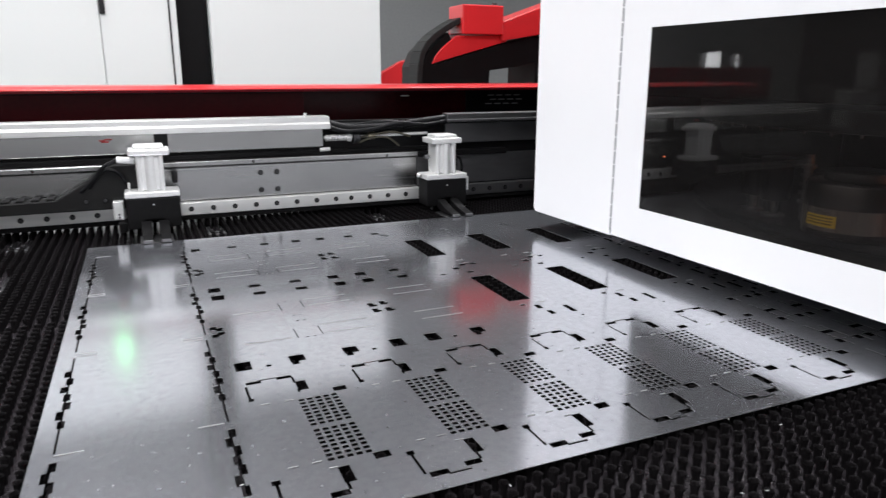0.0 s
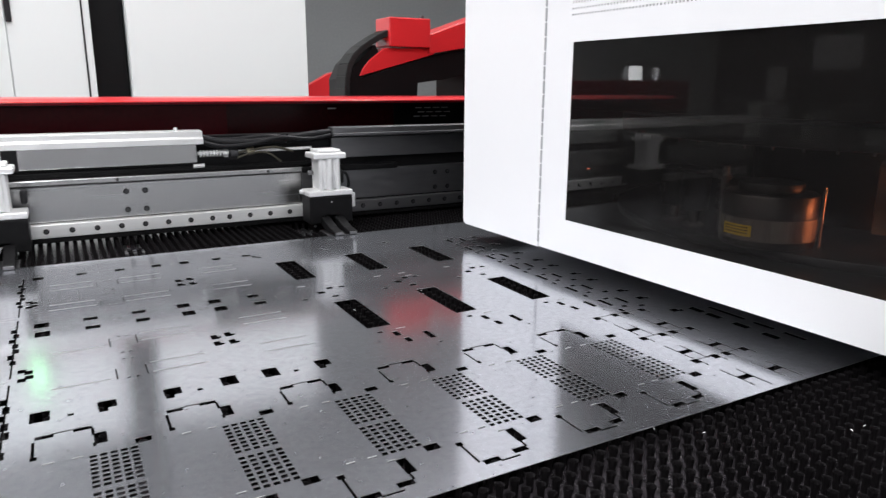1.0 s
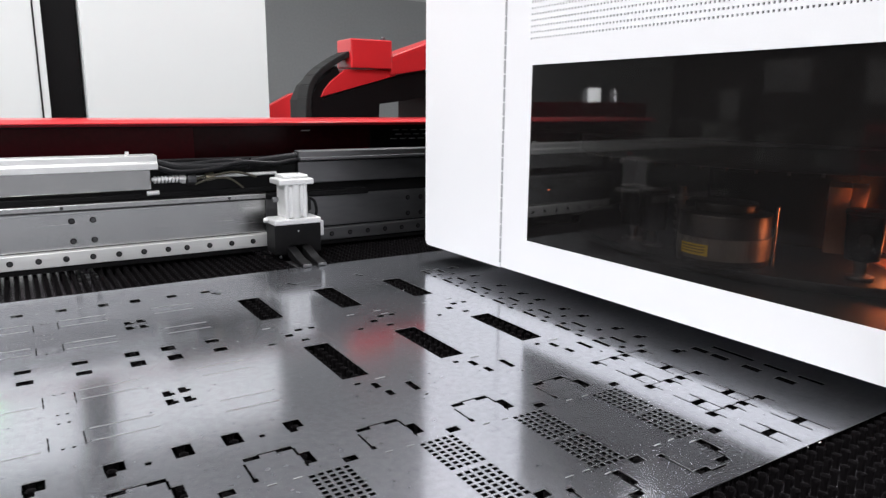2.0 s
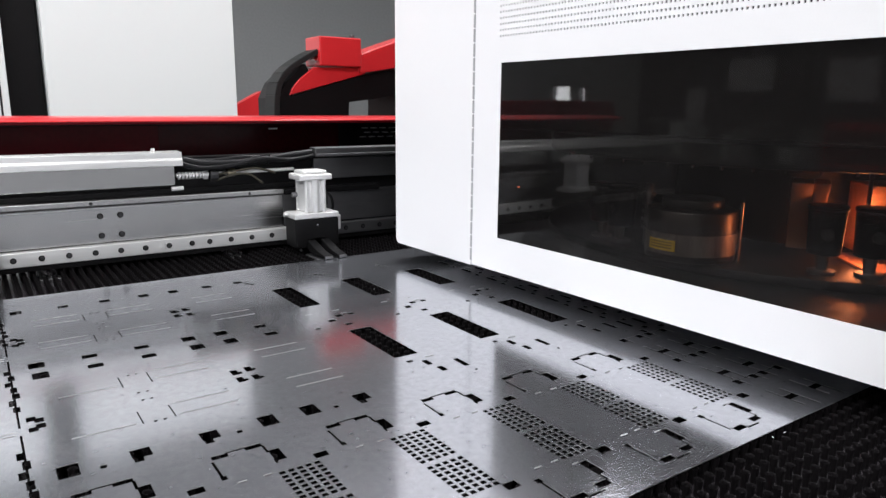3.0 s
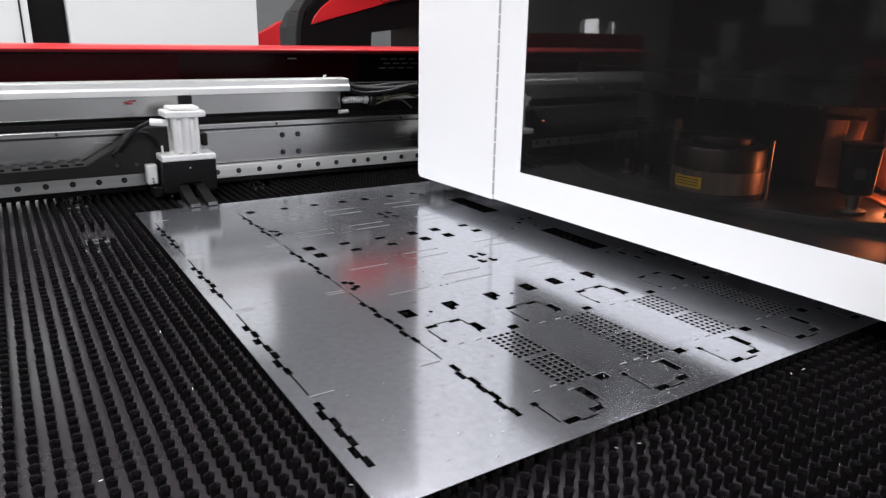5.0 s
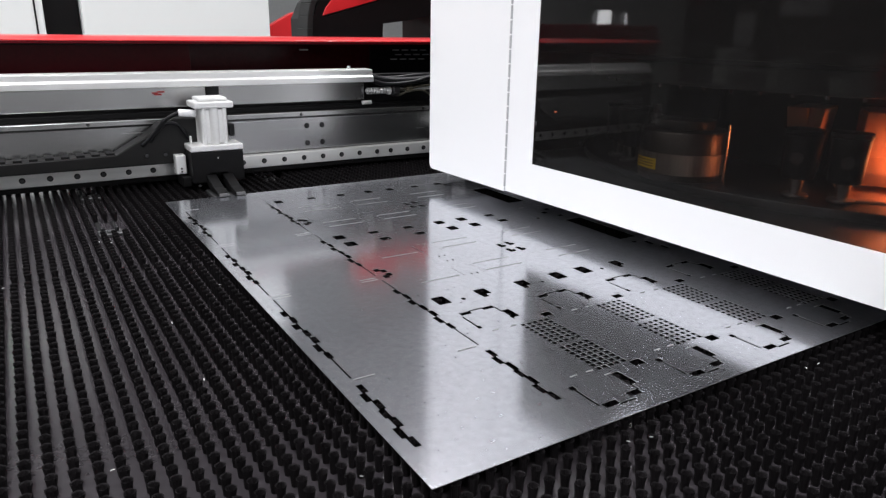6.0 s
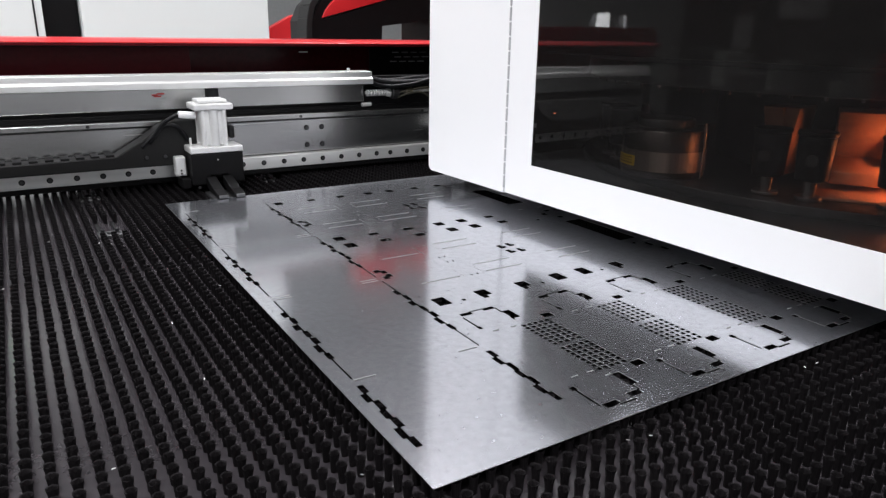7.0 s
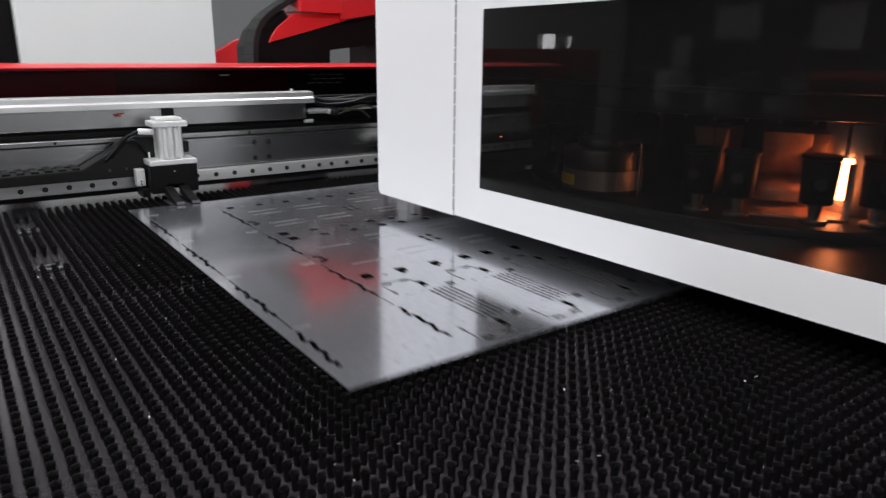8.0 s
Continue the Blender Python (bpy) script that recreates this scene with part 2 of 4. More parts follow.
def pierced(width, height, thick, rects):
    """A flat plate from (0, 0) to (width, height), z from -thick to 0, with rectangular openings cut right through it."""
    from mathutils import geometry
    verts, edges = [], []
    for x0, y0, x1, y1 in [(0, 0, width, height)] + list(rects):
        n = len(verts)
        verts += [Vector((x0, y0)), Vector((x1, y0)), Vector((x1, y1)), Vector((x0, y1))]
        edges += [(n, n + 1), (n + 1, n + 2), (n + 2, n + 3), (n + 3, n)]
    out, _, faces, *_ = geometry.delaunay_2d_cdt(verts, edges, [], 0, 1e-6)
    xy = np.array([v[:] for v in out])
    tri = np.array(faces)
    mid = xy[tri].mean(1)
    keep = np.ones(len(tri), bool)
    for x0, y0, x1, y1 in rects:
        keep &= ~((mid[:, 0] > x0) & (mid[:, 0] < x1) & (mid[:, 1] > y0) & (mid[:, 1] < y1))
    bm = bmesh.new()
    top = [bm.verts.new((x, y, 0)) for x, y in xy]
    low = [bm.verts.new((x, y, -thick)) for x, y in xy]
    count = {}
    for f, k in zip(tri, keep):
        if not k:
            continue
        f = [int(i) for i in f]
        a, b, c = (xy[i] for i in f)
        if (b[0] - a[0]) * (c[1] - a[1]) - (b[1] - a[1]) * (c[0] - a[0]) < 0:
            f = f[::-1]
        bm.faces.new([top[i] for i in f])
        bm.faces.new([low[i] for i in f[::-1]])
        for i in range(3):
            e = (f[i], f[(i + 1) % 3])
            if e[::-1] in count:
                del count[e[::-1]]
            else:
                count[e] = 1
    for i, j in count:
        bm.faces.new((top[j], top[i], low[i], low[j]))
    loose = [v for v in bm.verts if not v.link_faces]
    bmesh.ops.delete(bm, geom=loose, context="VERTS")
    return bm


def bolt(x, y, z, r=0.0055, bm=None):
    """A socket-head screw that faces the -y side, with its dark recess."""
    bm = cyl((x, y, z), (x, y - 0.004, z), r, seg=12, bm=bm)
    return bm


# ---------------------------------------------------------------- the hall
X0, X1, Y0, Y1, H = -6.0, 5.0, -5.0, 7.0, 4.8
tagged(part("floor", box(X0, Y0, -0.1, X1, Y1, 0.0), CONCRETE), "grey sealed concrete workshop floor", "floor", kind="structure")
tagged(part("ceiling", box(X0, Y0, H, X1, Y1, H + 0.15), CEILING), "pale painted workshop ceiling", "ceiling", kind="structure")
tagged(part("wall_north", box(X0, Y1, 0, X1, Y1 + 0.2, 2.7), WALL), "plain grey painted workshop wall", "wall", kind="structure")
# Unseen wall band made paler, to brighten what the sheet reflects.
tagged(part("wall_north_upper", box(X0, Y1, 2.701, X1, Y1 + 0.2, H), HALL_WALL), "unseen upper wall kept pale to brighten the sheet's reflection", "wall", kind="structure")
tagged(part("wall_south", box(X0, Y0 - 0.2, 0, X1, Y0, H), HALL_WALL), "plain pale painted workshop wall", "wall", kind="structure")
tagged(part("wall_east", box(X1, Y0, 0, X1 + 0.2, Y1, H), HALL_WALL), "plain pale painted workshop wall", "wall", kind="structure")
west = pierced(Y1 - Y0, H, 0.2, [(10.02, 0.78, 10.37, 1.60), (9.76, 1.38, 9.90, 1.57)])
bmesh.ops.transform(west, matrix=Matrix(((0, 0, 1, X0), (1, 0, 0, Y0), (0, 1, 0, 0), (0, 0, 0, 1))), verts=west.verts)
tagged(part("wall_west", west, WALL), "grey workshop wall with two small windows", "wall", kind="structure")
for n, (a, b, c, d) in enumerate([(5.02, 0.78, 5.37, 1.60), (4.76, 1.38, 4.90, 1.57)]):
    w = thing(f"window_{n + 1}", "small bright daylit window in the far wall", "window", kind="structure")
    part("pane", box(X0 - 0.13, a, b, X0 - 0.12, c, d), DAYLIGHT, w)
    fr = box(X0 - 0.11, a, b, X0 - 0.02, a + 0.02, d)
    box(X0 - 0.11, c - 0.02, b, X0 - 0.02, c, d, bm=fr)
    box(X0 - 0.11, a + 0.02, b, X0 - 0.02, c - 0.02, b + 0.02, bm=fr)
    box(X0 - 0.11, a + 0.02, d - 0.02, X0 - 0.02, c - 0.02, d, bm=fr)
    part("window_frame", fr, DARK_STEEL, w)
for lx, ly in LAMPS:
    lamp = thing("ceiling_light", "long white batten ceiling light, switched on", "ceiling light", "hall ceiling lights", at=(lx, ly, 4.6))
    part("housing", box(-0.2, -1.35, -0.01, 0.2, 1.35, 0.2, 0.01), WHITE, lamp)
    part("diffuser", box(-0.18, -1.32, -0.035, 0.18, 1.32, -0.012, 0.008), TUBE, lamp)

# ---------------------------------------------------------------- cabinets behind the machine


def cabinet(x0, x1, y0, seams, height, label):
    c = thing("control_cabinet", label, "cabinet", "white cabinets", at=(x0, y0, 0))
    w = x1 - x0
    part("body", box(0, 0.02, 0.0, w, 0.7, height, 0.006), CABINET, c)
    edges = [0.0] + [s - x0 for s in seams] + [w]
    for a, b in zip(edges, edges[1:]):
        d = part("door", box(a + 0.0012, 0.0, 0.06, b - 0.0012, 0.018, height - 0.01, 0.004), CABINET, c)
    return c


left_cab = cabinet(-1.9, -0.698, 2.27, [-1.04], 2.3, "tall white steel control cabinet with double doors")
part("handle", box(0.862, -0.012, 1.58, 0.886, 0.004, 1.86, 0.004), BLACK_PLASTIC, left_cab, "black recessed door handle")
part("edge_seal", box(1.164, -0.004, 0.06, 1.172, 0.0, 2.28), BLACK_PLASTIC, left_cab)
part("signal_lamp", cyl((0.8, 0.0, 1.9), (0.8, -0.02, 1.9), 0.025, seg=20, bevel=0.004), GREEN_LED, left_cab, "small lit green signal lamp")
cabinet(-0.545, 0.345, 2.27, [], 2.3, "tall plain white steel panel cabinet")
col = thing("black_column", "matt black steel column between white cabinets", "column", at=(-0.64, 2.35, 0))
part("shaft", box(-0.09, 0, 0, 0.09, 0.5, 3.0, 0.006), BLACK_PAINT, col)
part("base_plate", box(-0.092, -0.02, 0, 0.092, 0.53, 0.02, 0.003), BLACK_PAINT, col)

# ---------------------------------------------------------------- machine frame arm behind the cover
# Placed and scaled 0.92 about the camera, to fit its reflection in view.
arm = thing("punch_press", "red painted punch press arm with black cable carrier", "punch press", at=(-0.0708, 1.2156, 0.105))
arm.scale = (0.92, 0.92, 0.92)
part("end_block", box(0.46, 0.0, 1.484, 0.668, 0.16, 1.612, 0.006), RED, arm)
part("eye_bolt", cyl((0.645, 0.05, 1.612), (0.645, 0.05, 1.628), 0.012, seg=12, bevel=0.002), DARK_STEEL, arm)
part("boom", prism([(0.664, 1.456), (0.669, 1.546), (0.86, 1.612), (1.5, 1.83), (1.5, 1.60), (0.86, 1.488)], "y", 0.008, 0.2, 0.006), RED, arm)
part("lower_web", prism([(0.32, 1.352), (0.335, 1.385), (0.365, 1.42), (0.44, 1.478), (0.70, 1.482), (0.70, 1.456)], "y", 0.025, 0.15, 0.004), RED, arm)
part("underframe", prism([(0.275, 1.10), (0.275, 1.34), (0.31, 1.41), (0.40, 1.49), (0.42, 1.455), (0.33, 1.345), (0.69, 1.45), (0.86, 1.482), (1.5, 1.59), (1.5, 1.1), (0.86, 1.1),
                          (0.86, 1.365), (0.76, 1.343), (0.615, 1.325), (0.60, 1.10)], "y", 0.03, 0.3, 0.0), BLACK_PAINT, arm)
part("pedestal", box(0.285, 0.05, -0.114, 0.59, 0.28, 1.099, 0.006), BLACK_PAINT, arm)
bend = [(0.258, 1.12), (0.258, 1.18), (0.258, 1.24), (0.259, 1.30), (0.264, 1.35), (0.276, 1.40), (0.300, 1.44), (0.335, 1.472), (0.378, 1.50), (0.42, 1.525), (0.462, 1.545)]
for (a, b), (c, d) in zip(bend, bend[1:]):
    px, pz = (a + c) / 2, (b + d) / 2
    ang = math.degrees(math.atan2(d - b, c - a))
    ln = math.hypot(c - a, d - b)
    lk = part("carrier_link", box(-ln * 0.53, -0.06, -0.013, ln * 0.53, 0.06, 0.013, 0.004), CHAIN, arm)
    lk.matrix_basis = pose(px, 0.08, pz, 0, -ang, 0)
foot = thing("machine_base_guard", "red painted guard plate on the machine base", "machine guard", at=(0, 2.4, 0))
part("guard_plate", prism([(0.35, 0.0), (0.35, 1.295), (0.51, 1.38), (0.66, 1.41), (0.66, 0.0)], "y", 0, 0.05, 0.006), RED, foot)
side_unit = thing("machine_side_unit", "low dark machine side unit with a red top cover", "machine unit", at=(-2.75, 2.4, 0))
part("base", box(-0.3, -0.5, 0.0, 0.3, 0.75, 1.15, 0.01), INSIDE, side_unit)
part("top_cover", box(-0.32, -0.5, 1.151, 0.32, 0.76, 1.355, 0.03, 4), DARK_RED, side_unit, "dark red rounded top cover")
# Out of direct view: black strips added to darken the pane's reflection.
curtain = thing("reflection_curtain", "tall black strips added to darken the pane's reflection", "curtain", at=(-5.9, 3.2, 0))
for k in range(9):
    part("strip", box(0.0 + 0.03 * (k % 2), -0.58 + k * 0.13, 0.05, 0.025 + 0.03 * (k % 2), -0.44 + k * 0.13, 3.0, 0.004), BLACK_PLASTIC, curtain)
part("rail", box(0.0, -0.62, 3.0, 0.07, 0.76, 3.05, 0.004), DARK_STEEL, curtain)
part("foot_rail", box(0.0, -0.62, 0.0, 0.07, 0.76, 0.049, 0.004), DARK_STEEL, curtain)
# Black blocks added beside them, for more darkness mirrored in the pane.
for k, (cy, cw, ch) in enumerate(((1.1, 0.9, 2.1), (2.02, 0.8, 1.95), (2.66, 0.42, 2.05))):
    unit = thing("reflection_cabinet", "tall black cabinet added to darken the pane's reflection", "cabinet", "equipment cabinets", at=(-5.6, cy, 0))
    part("body", box(-0.3, -cw / 2, 0.0, 0.3, cw / 2, ch, 0.01), INSIDE, unit)
    part("door", box(0.301, -cw / 2 + 0.03, 0.1, 0.315, cw / 2 - 0.03, ch - 0.05, 0.004), INSIDE, unit)
    part("handle", box(0.316, cw / 2 - 0.1, 0.8, 0.33, cw / 2 - 0.08, 1.0, 0.003), BLACK_PLASTIC, unit)

# Unseen bench and boxes, added to give the pane's reflection some detail.
bench = thing("workbench", "dark steel bench added for detail in the pane's reflection", "workbench", at=(-4.3, 1.7, 0))
part("top", box(-0.35, -0.8, 0.86, 0.35, 0.8, 0.9, 0.005), DARK_STEEL, bench)
for bx in (-0.32, 0.26):
    for by in (-0.77, 0.71):
        part("leg", box(bx, by, 0.0, bx + 0.06, by + 0.06, 0.859, 0.004), DARK_STEEL, bench)
mix_rng = random.Random(12)
for k in range(9):
    bw, bh = mix_rng.uniform(0.10, 0.2), mix_rng.uniform(0.12, 0.34)
    crate = thing("reflection_box", "small plain box added for detail in the pane's reflection", "box", "parts boxes", at=(-4.3 + mix_rng.uniform(-0.1, 0.15), 1.0 + k * 0.172, 0.9))
    part("body", box(-0.1, -bw / 2, 0.0, 0.1, bw / 2, bh - 0.012, 0.004), (WALL, CABINET, DARK_STEEL)[k % 3], crate)
    part("lid", box(-0.103, -bw / 2 - 0.003, bh - 0.0115, 0.103, bw / 2 + 0.003, bh, 0.003), (WALL, DARK_STEEL, HALL_WALL)[k % 3], crate)
# Red machine body drawn as a cart, added for its mirrored colour.
cart = thing("red_reflection_unit", "red unit added for a red reflection in the pane", "tool cart", at=(-4.2, 0.5, 0))
part("body", box(-0.25, -0.3, 0.12, 0.25, 0.3, 1.22, 0.015), RED, cart)
for k in range(4):
    part("drawer", box(0.251, -0.27, 0.2 + k * 0.25, 0.262, 0.27, 0.42 + k * 0.25, 0.004), DARK_RED, cart)
for wx in (-0.2, 0.2):
    for wy in (-0.25, 0.25):
        part("castor", cyl((wx - 0.02, wy, 0.06), (wx + 0.02, wy, 0.06), 0.06, seg=16), RUBBER, cart)
# Pale panels added as light patches mirrored in the pane.
for k, (py, pz, pw, ph) in enumerate(((2.66, 1.35, 0.2, 0.3), (2.1, 1.62, 0.44, 0.3), (1.2, 1.55, 0.4, 0.36))):
    board = thing("pale_reflection_panel", "pale panel added as a light patch in the pane's reflection", "board", "notice boards", at=(-5.284, py, pz))
    part("panel", box(0.0, -pw / 2, -ph / 2, 0.02, pw / 2, ph / 2, 0.003), HALL_WALL, board)
    part("trim", box(0.0, -pw / 2 - 0.02, ph / 2 + 0.001, 0.025, pw / 2 + 0.02, ph / 2 + 0.02, 0.003), DARK_STEEL, board)

# ---------------------------------------------------------------- carriage beam (moves across the machine's depth)
beam = thing("carriage_beam", "long red carriage beam with a dark front face", "carriage beam")
part("red_lip", prism([(0.722, 1.2615), (0.722, 1.2645), (0.752, 1.2735), (1.02, 1.2735), (1.02, 1.2615)], "x", -1.5, 1.25, 0.001), RED, beam)
# Coloured darker than the lip, painting in the shade below its fold.
part("lip_edge", box(-1.5, 0.724, 1.2545, 1.25, 0.74, 1.261, 0.0015), DARK_RED, beam, "folded edge coloured as shaded red")
# Black strip added to keep the lip's red out of reflections.
part("lip_shade_panel", box(-1.5, 0.741, 1.2505, 1.25, 0.984, 1.261), BLACK_PAINT, beam)
part("lip_flange", box(-1.5, 0.985, 1.05, 1.25, 1.02, 1.261, 0.003), RED, beam)
# Three ever darker stretches paint the face's fading reflection to the right.
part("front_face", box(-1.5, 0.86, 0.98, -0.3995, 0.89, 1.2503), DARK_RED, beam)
part("front_face", box(-0.399, 0.8605, 0.98, 0.2005, 0.89, 1.2503), SHADED_RED, beam)
part("dark_front_face", box(0.201, 0.86, 0.98, 1.25, 0.89, 1.2503, 0.003), BLACK_PAINT, beam)
part("lower_web", box(-1.5, 0.70, 0.93, 1.25, 0.86, 0.979, 0.004), BLACK_PAINT, beam)
for r in range(3):
    for k in range(4):
        x = 0.288 + k * 0.037 + (r % 2) * 0.01 - (0.008 if r == 2 else 0)
        part("vent_slot", box(x, 0.852, 1.231 - r * 0.0155, x + 0.026, 0.857, 1.2345 - r * 0.0155, 0.001), HINGE, beam)
part("pilot_mark", box(-0.055, 0.852, 1.232, -0.025, 0.857, 1.236, 0.001), ALU, beam)

# ---------------------------------------------------------------- cross slide (moves along the beam)
slide = thing("cross_slide", "steel cross slide with bolted guide rail", "cross slide")
# Coloured black so that gaps between the plates read as shade.
part("back_plate", box(-1.68, 0.60, 0.93, 1.3, 0.64, 1.17, 0.003), BLACK_PAINT, slide)
part("face_plate", box(-1.68, 0.575, 0.957, -0.105, 0.60, 1.052, 0.002), STEEL, slide, "ground steel face plate")
# Darker steel right of x -0.10 paints in the cover's shade.
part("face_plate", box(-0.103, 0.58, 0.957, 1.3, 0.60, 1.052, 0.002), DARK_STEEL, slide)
part("ledge", box(-1.68, 0.562, 1.054, -0.105, 0.60, 1.07, 0.003), STEEL, slide)
# Black strip painting in the shadow below the upper plate.
part("ledge", box(-1.68, 0.592, 1.071, -0.02, 0.60, 1.084, 0.002), BLACK_PAINT, slide)
part("ledge", box(-0.103, 0.568, 1.05, 0.22, 0.60, 1.068, 0.004), BLACK_PAINT, slide)
# The rail's right length is coloured darker for the same shade.
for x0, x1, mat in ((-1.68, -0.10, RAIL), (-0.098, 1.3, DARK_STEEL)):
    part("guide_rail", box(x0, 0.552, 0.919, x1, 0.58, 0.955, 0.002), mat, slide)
part("rail_foot", box(-1.68, 0.556, 0.905, 1.3, 0.60, 0.918, 0.002), BLACK_PAINT, slide)
washer = bmesh.new()
cyl((0, 0.0, 0), (0, -0.0012, 0), 0.0072, seg=16, bm=washer)
washer_mesh = bpy.data.meshes.new("rail_screw")
cyl((0, -0.001, 0), (0, -0.004, 0), 0.0052, seg=12, bm=washer, bevel=0.001)
washer.to_mesh(washer_mesh)
washer.free()
washer_mesh.materials.append(BLACK_PAINT)
washer_mesh.materials.append(BLACKENED)
for p in washer_mesh.polygons:
    p.material_index = 1 if p.center.y < -0.0035 else 0


def screw(x, y, z, parent, s=1.0):
    ob = new("rail_screw", washer_mesh)
    ob.parent = parent
    ob.matrix_basis = pose(x, y, z) @ Matrix.Diagonal((s, 1, s, 1))
    return ob


for k in range(-19, 40):
    x = -1.221 + 0.06 * k - (0.012 if k >= 15 else 0)
    if -1.66 < x < 1.28:
        screw(x, 0.552, 0.937, slide)
for gx in (-0.576, 0.389):
    for sx in (-0.024, 0.024):
        for gz in (0.976, 1.027):
            screw(gx + sx, 0.575 if gx < 0 else 0.58, gz, slide, 1.05)
for gx in (-1.18, -0.62, -0.21):
    screw(gx, 0.562, 1.062, slide, 0.55)
part("upper_plate", box(-1.68, 0.588, 1.094, -0.405, 0.60, 1.149, 0.002), STEEL, slide)
part("strip_cover", prism([(0.545, 1.150), (0.545, 1.166), (0.553, 1.170), (0.553, 1.186), (0.60, 1.188), (0.60, 1.150)], "x", -1.68, -0.392, 0.0015), COVER_ALU, slide, "bright aluminium strip cover")
part("strip_screw", cyl((-0.46, 0.575, 1.186), (-0.46, 0.575, 1.196), 0.005, seg=10), ALU, slide)
part("dark_clip", box(-0.88, 0.582, 1.092, -0.845, 0.588, 1.15, 0.002), BLACK_PLASTIC, slide)
for a, b, z in ((-1.017, -1.003, 1.131), (-1.004, -0.986, 1.134), (-1.012, -0.994, 1.1275)):
    part("red_tag", box(a, 0.585, z, b, 0.5875, z + 0.004, 0.0006), RED, slide)
# End pieces take the darker steel too, as if shaded by the cover.
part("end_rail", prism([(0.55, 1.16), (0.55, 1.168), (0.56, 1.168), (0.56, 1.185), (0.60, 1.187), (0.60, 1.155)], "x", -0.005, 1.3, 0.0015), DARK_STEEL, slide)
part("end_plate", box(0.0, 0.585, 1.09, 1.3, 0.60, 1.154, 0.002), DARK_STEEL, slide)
part("rod", cyl((-0.405, 0.575, 1.122), (-0.07, 0.575, 1.126), 0.005, seg=12), ALU, slide)
thread = bmesh.new()
for k in range(9):
    cyl((-0.40 + k * 0.009, 0.575, 1.121), (-0.395 + k * 0.009, 0.575, 1.121), 0.010, seg=12, bm=thread)
part("ball_screw", thread, ALU, slide)
part("screw_nut", cyl((-0.318, 0.575, 1.120), (-0.295, 0.575, 1.120), 0.019, seg=16, bevel=0.003), BLACKENED, slide)
part("collar", cyl((-0.268, 0.572, 1.1225), (-0.246, 0.570, 1.1265), 0.0115, seg=14, bevel=0.002), BRASS, slide)
part("lock_nut", cyl((-0.332, 0.575, 1.120), (-0.322, 0.575, 1.120), 0.013, seg=6), ALU, slide)
part("sleeve", tube([(-0.295, 0.57, 1.12), (-0.25, 0.562, 1.128), (-0.19, 0.56, 1.134), (-0.13, 0.568, 1.118)], 0.0035), OLIVE, slide)
part("sleeve", tube([(-0.30, 0.565, 1.105), (-0.26, 0.558, 1.118), (-0.21, 0.558, 1.118), (-0.17, 0.56, 1.09)], 0.003), OLIVE, slide)
part("hose", tube([(-0.40, 0.59, 1.165), (-0.33, 0.58, 1.148), (-0.22, 0.575, 1.148), (-0.12, 0.58, 1.158), (0.01, 0.585, 1.17)], 0.014), RUBBER, slide)
part("hose", tube([(-0.40, 0.60, 1.158), (-0.30, 0.592, 1.155), (-0.20, 0.59, 1.162), (-0.08, 0.59, 1.150), (0.01, 0.59, 1.162)], 0.009), RUBBER, slide)
part("hose", tube([(-0.395, 0.565, 1.155), (-0.34, 0.56, 1.14), (-0.25, 0.556, 1.145), (-0.17, 0.56, 1.160), (-0.08, 0.565, 1.153), (0.0, 0.57, 1.163)], 0.007), RUBBER, slide)
part("cable_tie", cyl((-0.152, 0.565, 1.142), (-0.146, 0.562, 1.172), 0.0022, seg=8), RUBBER, slide)
part("white_cap", cyl((-0.42, 0.57, 1.087), (-0.39, 0.57, 1.088), 0.006, seg=10), ALU, slide)
part("chain_tray", prism([(-1.68, 0.960), (-1.68, 0.985), (-1.13, 0.992), (-1.06, 1.032), (-1.015, 1.066), (-0.985, 1.076), (-0.93, 1.074), (-0.93, 0.960)], "y", 0.50, 0.56, 0.003), TRAY, slide, "black cable tray beside the clamp")
for k in range(16):
    x = -1.655 + k * 0.0335
    z = 0.9865 + 0.010 * (x + 1.68)
    part("chain_link", box(x, 0.504, z - 0.006, x + 0.019, 0.556, z + 0.005, 0.0015), BLACK_PAINT, slide)
for x in (-1.06, -1.015):
    screw(x, 0.50, 0.985, slide, 1.0)

# ---------------------------------------------------------------- workpiece clamps


